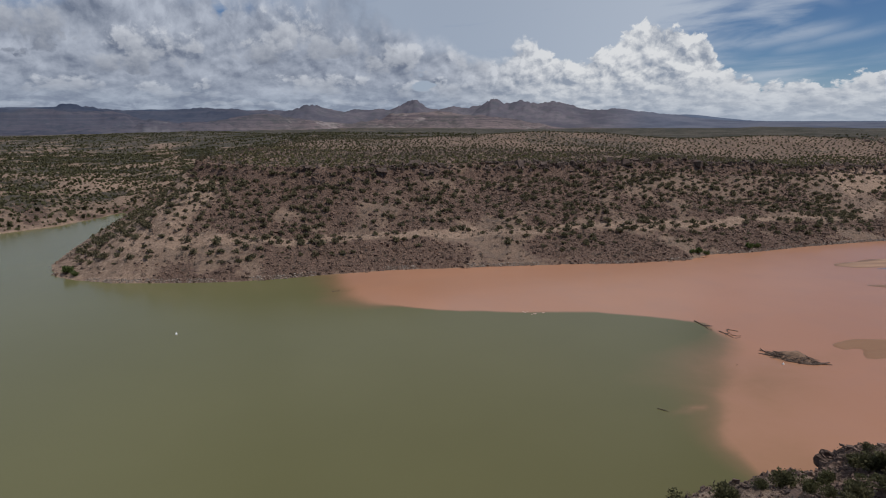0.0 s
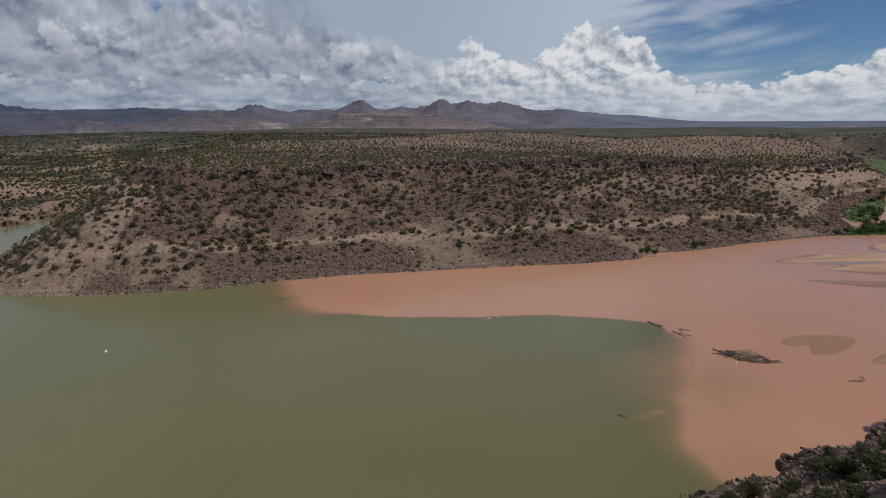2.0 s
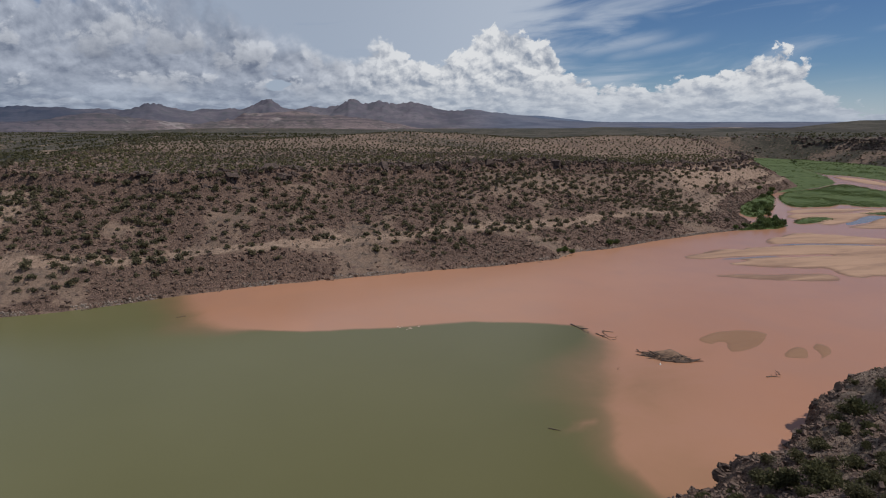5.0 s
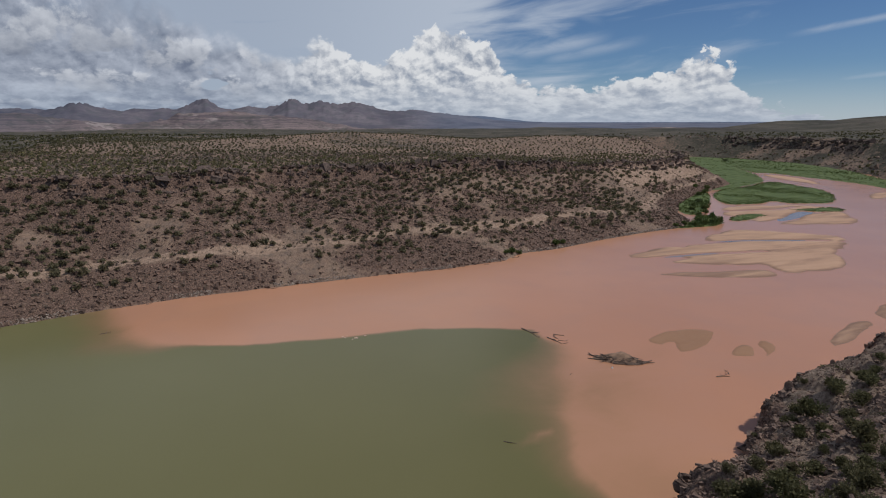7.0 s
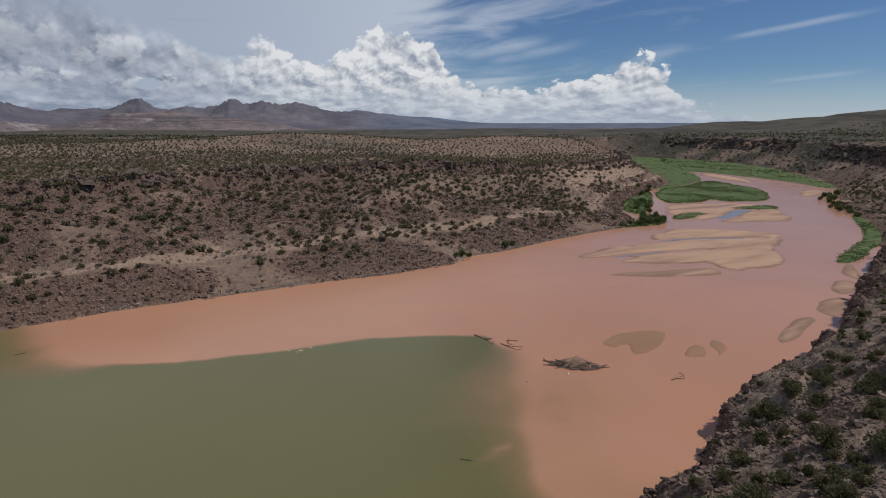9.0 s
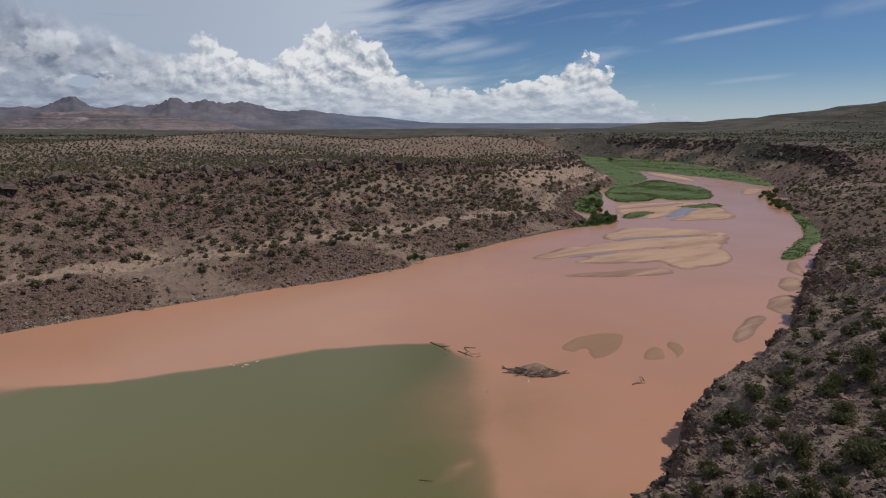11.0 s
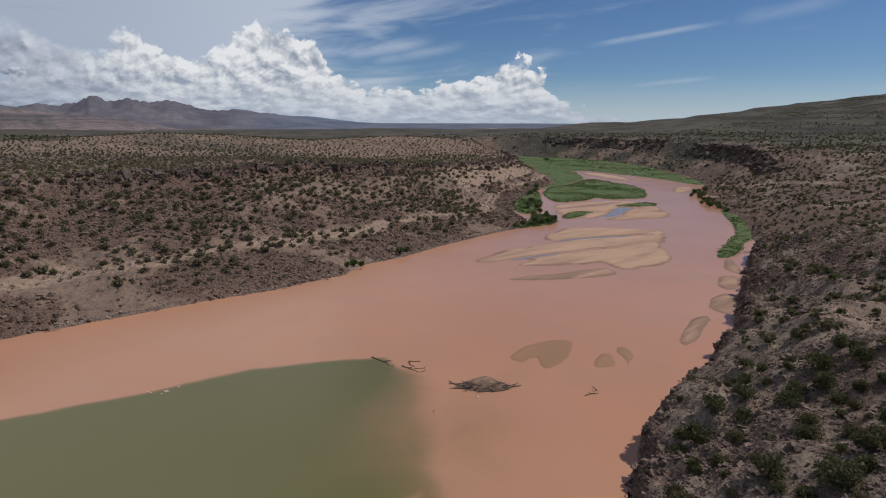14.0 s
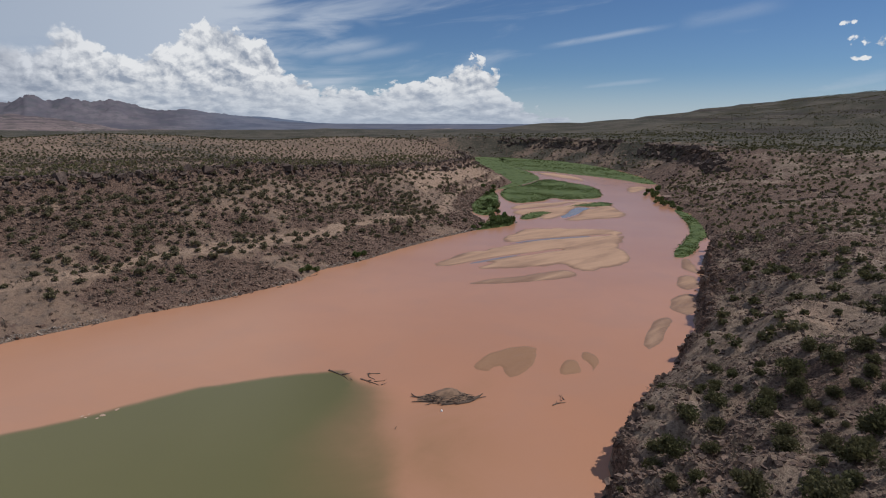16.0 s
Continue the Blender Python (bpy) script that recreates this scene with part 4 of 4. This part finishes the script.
sx, sy = scatter(rng, 9000, (330, 150, 760, 860), lambda x, y: dry(x, y) & (np.minimum(line_distance(x, y, SOUTH), line_distance(x, y, NORTH)) < 70))
stone_stuff("canyon_rubble", sx[:4000], sy[:4000], rng.lognormal(-0.3, 0.5, 4000), "dark rock debris along the canyon walls")

rim_x, rim_y = scatter(rng, 60000, (-60, 245, 400, 480), lambda x, y: (line_distance(x, y, MESA) < 5.0) & (rough_noise(x, y, 30, 3, 0.6, 83) + 0.25 * smooth(x, -40, 40) > -0.12))
stone_stuff("rim_rock", rim_x[:6500], rim_y[:6500], rng.lognormal(-0.5, 0.45, len(rim_x[:6500])), "broken dark basalt ledge along the mesa rim", 0.1, LEDGE)
wall_x, wall_y = scatter(rng, 30000, (470, 250, 800, 880), lambda x, y: south_side(x, y) & (np.abs(line_distance(x, y, SOUTH) - 43) < 7) & (rough_noise(x, y, 60, 2, 0.6, 84) > -0.15))
stone_stuff("canyon_ledge", wall_x[:2200], wall_y[:2200], rng.lognormal(0.45, 0.4, 2200), "dark basalt ledge along the canyon wall", 0.1, LEDGE)

# the broken cliff along the southern water's edge
edge = []
for (ax, ay), (bx, by) in zip(SOUTH[5:19], SOUTH[6:20]):
    n = max(2, int(math.hypot(bx - ax, by - ay) / 0.8))
    edge += [(ax + (bx - ax) * k / n, ay + (by - ay) * k / n) for k in range(n)]
masters = []
for n, (x, y) in enumerate(edge):
    s = float(np.clip(rng.lognormal(-0.1, 0.4), 0.5, 1.8))
    back = rng.uniform(-0.6, 3.6)
    x, y = x + 0.45 * back + rng.normal() * 0.4, y - 0.9 * back
    z = max(float(ground_height(x, y)[0]), -0.3) + rng.uniform(-0.6, 0.05) * s
    m = Matrix.LocRotScale((x, y, z), Euler(tuple(rng.uniform(-0.7, 0.7, 2)) + (rng.uniform(0, 6.28),)), (s * rng.uniform(0.8, 1.3), s * rng.uniform(0.6, 1.1), s * rng.uniform(0.7, 1.5)))
    if n < len(blocks):
        ob = part("boulder", blocks[n], ROCK)
        tagged(ob, "angular dark basalt block in the broken cliff above the water", "boulder", "cliff blocks")
        masters.append(ob)
    else:
        ob = copy_thing(masters[n % len(masters)], Matrix.Identity(4))
    ob.matrix_basis = m


# ---- sandbars ----
def rounded(outline, times=2):
    p = np.array(outline, float)
    for _ in range(times):
        q = np.roll(p, -1, 0)
        p = np.stack([0.75 * p + 0.25 * q, 0.25 * p + 0.75 * q], 1).reshape(-1, 2)
    return [tuple(v) for v in p]


def sandbar(outline, top, label, step=1.0, ragged=1.0, streak=0.0, edge=5.0, name="sandbar", mat=None, runnels=(), grow=0.0, rounds=2):
    line = rounded(outline, rounds)
    p = np.array(line)
    lo, hi = p.min(0) - 3, p.max(0) + 3
    X, Y = np.meshgrid(np.arange(lo[0], hi[0], step), np.arange(lo[1], hi[1], step))
    d = line_distance(X, Y, line + line[:1]) * np.where(within_outline(X, Y, line), 1, -1)
    d = d + grow + ragged * rough_noise(X, Y, 6, 3, 0.5, 95)
    Z = -0.12 + (top + 0.12) * smooth(d, -1.0, edge)
    # braided runnels along the flow
    u, v = X * 0.99 + Y * 0.14, -X * 0.14 + Y * 0.99
    Z = Z - streak * np.maximum(rough_noise(u / 4.5, v, 7, 3, 0.55, 97), 0)
    for width, run in runnels:
        Z = Z - (top + 0.1) * (1 - smooth(line_distance(X, Y + 1.2 * rough_noise(X, Y, 9, 2, 0.5, 93), run), 0.25 * width, width))
    ok = (d[:-1, :-1] > -1.6) | (d[1:, 1:] > -1.6)
    i = np.arange(X.size).reshape(X.shape)
    quads = np.stack([i[:-1, :-1], i[:-1, 1:], i[1:, 1:], i[1:, :-1]], -1)[ok]
    used, back = np.unique(quads, return_inverse=True)
    co = np.stack([X, Y, Z], -1).reshape(-1, 3)[used]
    ob = mesh_object(name, co, back.reshape(-1, 4), mat or SAND)
    return tagged(ob, label, "sandbar", "sandbars in the river")


WIDE = "broad wet tan sandbar with braided runnels in muddy water"
sandbar([(139, 209), (151, 215), (164, 219.5), (174, 217.5), (189, 221), (192, 231), (206, 238), (224, 244), (234, 236), (247, 224), (254, 215), (238, 201), (223, 191.5), (207, 175.5), (197, 170.5), (188, 170), (174, 169), (176, 178), (178, 183.5), (167, 186), (150, 194.5), (150, 198.5), (161, 201.5), (145, 207)], 0.34, WIDE, 0.7, 2.6, 0.13, 3.4, grow=1.2, rounds=1,
        runnels=((3.4, [(178, 223), (190, 222), (203, 222), (216, 218), (231, 213), (240, 210)]), (3.0, [(145, 204), (152, 204.5), (166, 205), (186, 202.5), (196, 201)])))
sandbar([(130, 184), (144, 182.5), (153, 179), (167, 178.5), (172, 177), (169, 169), (164, 167.5), (154, 170.5), (142, 175)], 0.22, "long narrow tan sand spit barely above the water", 0.7, 1.4, 0.12, 3.0, grow=0.6)
sandbar([(252, 266), (262, 268), (250, 283), (262, 291), (273, 308), (296, 312), (311, 304), (323, 306), (336, 289), (331, 278), (314, 258), (297, 239), (280, 240), (259, 248), (254, 254)], 0.34, "wet tan sandbar beside a grassy islet", 1.0, 2.5, 0.32, 4.0, grow=1.0,
        runnels=((7.0, [(259, 255.6), (275, 261), (290, 270), (304, 277), (312, 276)]), (3.4, [(262, 296), (280, 294), (300, 291), (318, 296)])))
sandbar([(494, 497), (498, 456), (468, 403), (447, 389), (456, 420), (471, 467)], 0.5, "pale sand beach below the far meadow", 2.0, 1.5, 0.2, 7)
sandbar([(417, 327), (440, 338), (454, 333), (437, 317), (405, 305), (398, 311)], 0.35, "small pale sandbar in the upper bend", 1.5, 1.5, 0.3, 5)
for spot in ([(218.5, 162), (224, 160), (213, 152), (205.7, 144.8), (200.8, 143.5), (203, 151)], [(188.5, 145.4), (197, 148), (200, 143), (186.4, 135.5), (178.9, 135.5), (181.8, 140.8)],
             [(160.8, 131), (171.8, 135.5), (178, 135), (177, 129), (164, 123), (157, 121), (155.7, 124.4)], [(131.6, 119), (139.9, 124), (149, 127), (153, 125.3), (151, 121), (146.4, 120.5), (138.3, 117.8), (131.4, 114.4), (125.5, 113.2), (126, 115)]):
    sandbar(spot, 0.18, "small flat brown sandbar close to the cliff", 0.5, 1.3, 0.04, 2.4, rounds=1)
SHOAL = "flat brown shoal just breaking the muddy water"
sandbar([(88, 131), (92.3, 133.4), (98.6, 136.2), (109.6, 132), (103, 126), (98, 123.3), (91.5, 122), (92.4, 125.3), (94.4, 128), (92.1, 128.5), (90, 126.8)], 0.11, SHOAL, 0.35, 0.9, 0.06, 1.2, mat=SHOAL_SAND, rounds=1)
sandbar([(99.8, 117), (103, 120), (107.4, 122), (109.4, 120.4), (106.1, 116.2), (104.2, 115)], 0.11, SHOAL, 0.3, 0.8, 0.05, 1.0, mat=SHOAL_SAND, rounds=1)
sandbar([(114.8, 123.2), (115.2, 118.9), (110.5, 115.2), (106, 113.8), (110, 117.9), (110.4, 120.4)], 0.11, SHOAL, 0.3, 0.8, 0.05, 1.0, mat=SHOAL_SAND, rounds=1)


POOL, pool_g, pool_b = material("still_pool", 0.16, 0.32)
pool_g.wire(pool_g.mix(pool_g.span(pool_g.noise(geo_co(pool_g), 0.2, 4, 0.6), 0.3, 0.7), (0.20, 0.165, 0.15), (0.26, 0.205, 0.18)), pool_b.inputs["Base Color"])


def pool(outline):
    line = rounded(outline)
    c = np.mean(line, 0)
    rings = [np.array(line) * k + c * (1 - k) for k in (1.0, 0.7, 0.35, 0.02)]
    co = np.concatenate([np.c_[p, np.full(len(p), 0.012)] for p in rings])
    n = len(line)
    fa = np.array([(i * n + j, i * n + (j + 1) % n, (i + 1) * n + (j + 1) % n, (i + 1) * n + j) for i in range(3) for j in range(n)])
    tagged(mesh_object("water_pool", co, fa, POOL), "still grey pool lying in a hollow of the sandbar", "pool", kind="structure")


pool([(186, 222.5), (203, 223), (216, 219.5), (232, 213.5), (229, 211.5), (212, 216.5), (202, 220)])
pool([(150, 205), (166, 205.6), (180, 204.2), (170, 203), (153, 203)])
pool([(286, 277), (301, 283), (311, 274), (295, 267), (271, 257.5), (260, 256)])


# ---- green meadows, reeds and willows ----
MEADOW = plain_material("reed_bed_soil", (0.048, 0.076, 0.022), (0.110, 0.140, 0.048), 0.16)


def meadow(outline, count, high, label, step=2.5):
    line = rounded(outline)
    bed = sandbar(outline, 0.45, label, step, 0.8, 0.0, 1.0, "meadow", MEADOW, grow=-1.0)
    bed["category"], bed["group"], bed["kind"] = "meadow", "", "structure"
    p = np.array(line)
    x, y = scatter(rng, count, (*p.min(0), *p.max(0)), lambda x, y: within_outline(x, y, line))
    shapes = [foliage(rng, 11, 0.36, lobes=5, spread=1.0, flat=0.35, upright=1.2) for _ in range(6)]
    hgt = high * (0.8 + 1.2 * np.maximum(rough_noise(x, y, 25, 3, 0.6, 99), -0.4))
    made = [turned(rng, shapes[rng.randint(6)], a, b, 0.3, rng.uniform(0.5, 1.15), h) for a, b, h in zip(x, y, hgt)]
    tagged(part("reeds", join(made), WILLOW), "bright green reeds and willow shoots on the river flat", "reeds", kind="stuff")


meadow([(315, 364), (356, 394), (378, 396), (434, 428), (435, 412), (424, 386), (420, 365), (404, 342), (374, 315), (355, 302), (340, 306), (328, 311), (330, 325), (313, 315), (297, 315), (286, 320)], 9500, 0.5, "green reed flat on the inside of the bend")
meadow([(434, 428), (360, 392), (330, 385), (345, 400), (400, 440), (450, 520), (490, 640), (560, 760), (620, 790), (668, 745), (640, 680), (600, 660), (547, 585), (495, 506), (468, 470)], 5000, 0.9, "green reeds along the foot of the mesa", 3.0)
meadow([(495, 506), (547, 585), (600, 666), (676, 745), (741, 723), (697, 616), (628, 513), (562, 426), (508, 363), (484, 338), (470, 333), (472, 351), (489, 380), (499, 420), (504, 461), (514, 500)], 9000, 0.8, "long green meadow below the far canyon wall", 4.0)
meadow([(221, 166), (234, 173), (248, 178), (269, 187), (292, 200), (315, 218), (343, 240), (342, 234), (330, 220), (306, 200), (285, 185), (270, 178), (257, 175), (242, 167), (226, 161), (220, 163)], 4200, 0.5, "bright green reed strip along the southern shore", 1.5)
meadow([(252, 325), (285, 355), (333, 390), (311, 358), (278, 322), (242, 288), (232, 292)], 2400, 1.1, "green reed fringe at the foot of the slope", 1.5)
meadow([(190, 260), (205, 262), (222, 272), (240, 288), (242, 275), (226, 255), (213, 255.5), (202, 255.5)], 1300, 1.1, "green reed tongue beside the willows", 1.2)
meadow([(246, 273), (263, 282), (274, 280), (274, 273), (262, 269), (250, 265), (240, 265)], 420, 0.35, "small grassy patch on a sandbar", 1.0)
meadow([(299, 286), (318, 288), (339, 287), (332, 274), (320, 270), (312, 279)], 560, 0.35, "small grassy patch on a sandbar", 1.0)


def willow(x, y, s, tall=1.0):
    thing = new("willow")
    tagged(thing, "bright green willow bush at the water's edge", "willow", "willows by the water")
    part("crown", foliage(rng, 420, 0.17, lobes=8, flat=0.95), WILLOW, thing)
    part("trunk", join([stem([(0, 0, -0.2), (0.08 * math.cos(a), 0.08 * math.sin(a), 0.3), (0.3 * math.cos(a), 0.3 * math.sin(a), 0.8)], (0.06, 0.05, 0.02), 5) for a in (0.4, 2.4, 4.5)]), BARK, thing)
    z = max(float(ground_height(x, y)[0]), 0.25)
    thing.matrix_basis = Matrix.LocRotScale((x, y, z), Euler((0, 0, rng.uniform(0, 6.28))), (s, s, s * tall))
    return thing


for x, y, s in ((98, 226, 2.0), (95, 224, 1.3), (101.5, 227, 1.2), (121.5, 234, 1.9), (125, 235.5, 1.4), (-126, 196, 2.2), (-122, 193.5, 1.4),
                (212, 259, 2.2), (218, 260, 2.4), (226, 261, 2.8), (231, 264, 2.4), (208, 262, 1.8), (222, 268, 2.0), (238, 276, 2.0), (246, 290, 2.2), (258, 305, 2.4), (276, 330, 2.4), (318, 372, 2.6),
                (352, 252, 2.4), (372, 268, 2.6), (395, 286, 2.8), (410, 300, 2.6), (338, 232, 2.0), (428, 304, 2.8), (343, 236, 1.7), (348, 243, 2.0), (356, 249, 2.2), (362, 256, 2.0), (366, 262, 1.8), (379, 270, 2.2), (385, 279, 2.2), (402, 289, 2.4), (418, 303, 2.2), (360, 262, 1.6), (390, 290, 1.9),
                (304, 362, 2.2), (312, 376, 2.4), (330, 384, 2.6), (262, 318, 1.8), (249, 304, 1.7), (236, 284, 1.9), (200, 258, 1.5)):
    willow(x, y, s, rng.uniform(0.8, 1.1))


# ---- driftwood and small things on the water ----
def twig(rng, x, y, length, turn, thick, lift=0.05, rise=0.0):
    n = 5
    pts, a = [], turn
    px, py, pz = x, y, lift
    for k in range(n):
        pts.append((px, py, pz))
        px, py, pz = px + length / n * math.cos(a), py + length / n * math.sin(a), pz + rise / n
        a += rng.normal() * 0.22
    return stem(pts, [thick * (1 - 0.75 * k / (n - 1)) for k in range(n)], 5)


def drift_log(x, y, length, turn, thick):
    thing = new("drift_log")
    tagged(thing, "dark waterlogged drift log floating in muddy water", "driftwood", "drift logs")
    part("log", twig(rng, 0, 0, length, turn, thick, 0.06), DEADWOOD, thing)
    for k in range(3):
        d = rng.uniform(0.3, 0.9) * length
        part("branch", twig(rng, d * math.cos(turn), d * math.sin(turn), rng.uniform(0.15, 0.35) * length, turn + rng.choice([-0.9, 0.8]), thick * 0.45, 0.08, 0.3), DEADWOOD, thing)
    thing.location = (x, y, 0)
    return thing


drift_log(64.6, 148.0, 8.2, math.atan2(-7.4, 2.0), 0.22)
drift_log(67.5, 140.2, 6.0, math.atan2(-5.5, 1.9), 0.18)
drift_log(70.0, 141.5, 4.2, math.atan2(-3.0, -1.5), 0.14)
drift_log(72.0, 140.2, 3.4, math.atan2(1.5, -3.0), 0.12)
drift_log(69.0, 137.6, 2.4, math.atan2(-1.2, 2.0), 0.10)
drift_log(88.8, 109.0, 3.6, math.atan2(0.2, 3.4), 0.16)
drift_log(92.2, 109.3, 1.8, math.atan2(1.6, 0.6), 0.12)
drift_log(-33.8, 176.6, 3.0, 0.5, 0.10)
drift_log(38.2, 99.6, 2.6, -0.6, 0.09)
drift_log(61.6, 119.2, 0.9, 0.8, 0.06)
for x, y in ((55, 212.2), (68, 212.9), (74, 214.2), (82, 216), (88, 217.6), (97, 222.5), (110, 229), (30, 209.6), (5, 206.6), (-28, 200.2), (-60, 189.6)):
    drift_log(x + rng.normal(), y - 0.4, rng.uniform(1.5, 3.6), rng.normal() * 0.25 + 0.3, rng.uniform(0.08, 0.14))

# a mud islet piled with drift branches
islet = new("driftwood_islet")
tagged(islet, "low brown mud islet heaped with dark driftwood and branches", "islet")
line = rounded([(-5.2, -0.8), (-3.2, 1.2), (-0.6, 3.4), (1.6, 3.2), (3.0, 1.0), (5.0, -0.8), (2.4, -2.8), (-0.6, -3.2), (-3.8, -2.2)])
MX, MY = np.meshgrid(np.arange(-8, 8, 0.35), np.arange(-6, 6.5, 0.35))
md = line_distance(MX, MY, line + line[:1]) * np.where(within_outline(MX, MY, line), 1, -1) + 0.5 * rough_noise(MX, MY, 2.0, 3, 0.6, 6)
MZ = -0.15 + 1.55 * smooth(md, -0.7, 3.6) + 0.22 * rough_noise(MX, MY, 1.4, 3, 0.6, 5)
mi = np.arange(MX.size).reshape(MX.shape)
mq = np.stack([mi[:-1, :-1], mi[:-1, 1:], mi[1:, 1:], mi[1:, :-1]], -1)[(md[:-1, :-1] > -1.2)]
mu, mb = np.unique(mq, return_inverse=True)
part("mound", (np.stack([MX, MY, MZ], -1).reshape(-1, 3)[mu], mb.reshape(-1, 4), True), plain_material("drift_mud", (0.13, 0.085, 0.06), (0.27, 0.17, 0.115), 0.9), islet)
for k in range(80):
    a, r = rng.uniform(3.0, 6.4), math.sqrt(rng.uniform(0.3, 1))
    bx, by = 4.6 * r * math.cos(a), 2.4 * r * math.sin(a) - 0.6
    part("branch", twig(rng, bx, by, rng.uniform(0.6, 2.0), rng.normal() * 0.6 + (math.pi if k % 2 else 0), rng.uniform(0.04, 0.10), 1.25 * (1 - r) ** 0.8 + 0.12, rng.uniform(-0.15, 0.2)), DEADWOOD, islet)
for bx, by, ln, tn, th in ((-2.6, -1.8, 5.6, 2.78, 0.24), (-2.0, -2.2, 4.8, 2.95, 0.2), (-2.8, -1.4, 4.4, 2.65, 0.18), (2.0, -2.6, 6.6, 0.42, 0.26), (1.4, -2.9, 5.6, 0.30, 0.22), (2.6, -2.2, 5.4, 0.54, 0.2), (3.0, -1.6, 4.0, 0.6, 0.18), (-3.4, -1.8, 6.8, -0.22, 0.22), (-1.0, -3.1, 4.0, 0.05, 0.24)):
    part("log", twig(rng, bx, by, ln, tn, th, 0.12), DEADWOOD, islet, "thick dark drift trunk")
islet.matrix_basis = pose(76.2, 123.6, 0, 0, 0, -38) @ Matrix.Diagonal((1.12, 1.12, 1.15, 1))

WHITE = plain_material("white_float", (0.75, 0.75, 0.73), (0.82, 0.82, 0.80), 4.0, 0.5)
FOAM = plain_material("pale_foam", (0.38, 0.25, 0.185), (0.52, 0.38, 0.30), 1.5, 0.8)


def float_buoy(x, y, s):
    thing = new("buoy")
    tagged(thing, "small white float resting on the water", "buoy", "floats")
    prof = [(0.0, -0.5), (0.32, -0.3), (0.42, 0.0), (0.3, 0.35), (0.1, 0.5), (0.09, 0.75), (0.0, 0.8)]
    co = np.array([(r * math.cos(a), r * math.sin(a), z) for r, z in prof for a in np.arange(8) * math.pi / 4])
    fa = np.array([(i * 8 + j, i * 8 + (j + 1) % 8, i * 8 + 8 + (j + 1) % 8, i * 8 + 8 + j) for i in range(len(prof) - 1) for j in range(8)])
    part("float_body", (co, fa, True), WHITE, thing)
    thing.matrix_basis = Matrix.LocRotScale((x, y, 0.05), None, (s, s, s))


float_buoy(-64.8, 138.9, 0.75)
float_buoy(71.7, 119.6, 0.5)
for k in range(6):
    foam = part("foam_clump", turned(rng, boulder(rng, 4, 8, 0.1), 23.5 + 2.2 * rng.normal(), 156 + 1.0 * rng.normal(), 0.02, rng.uniform(0.25, 0.7), 0.18), FOAM)
    tagged(foam, "pale foam and debris floating where the waters meet", "foam", "foam clumps")
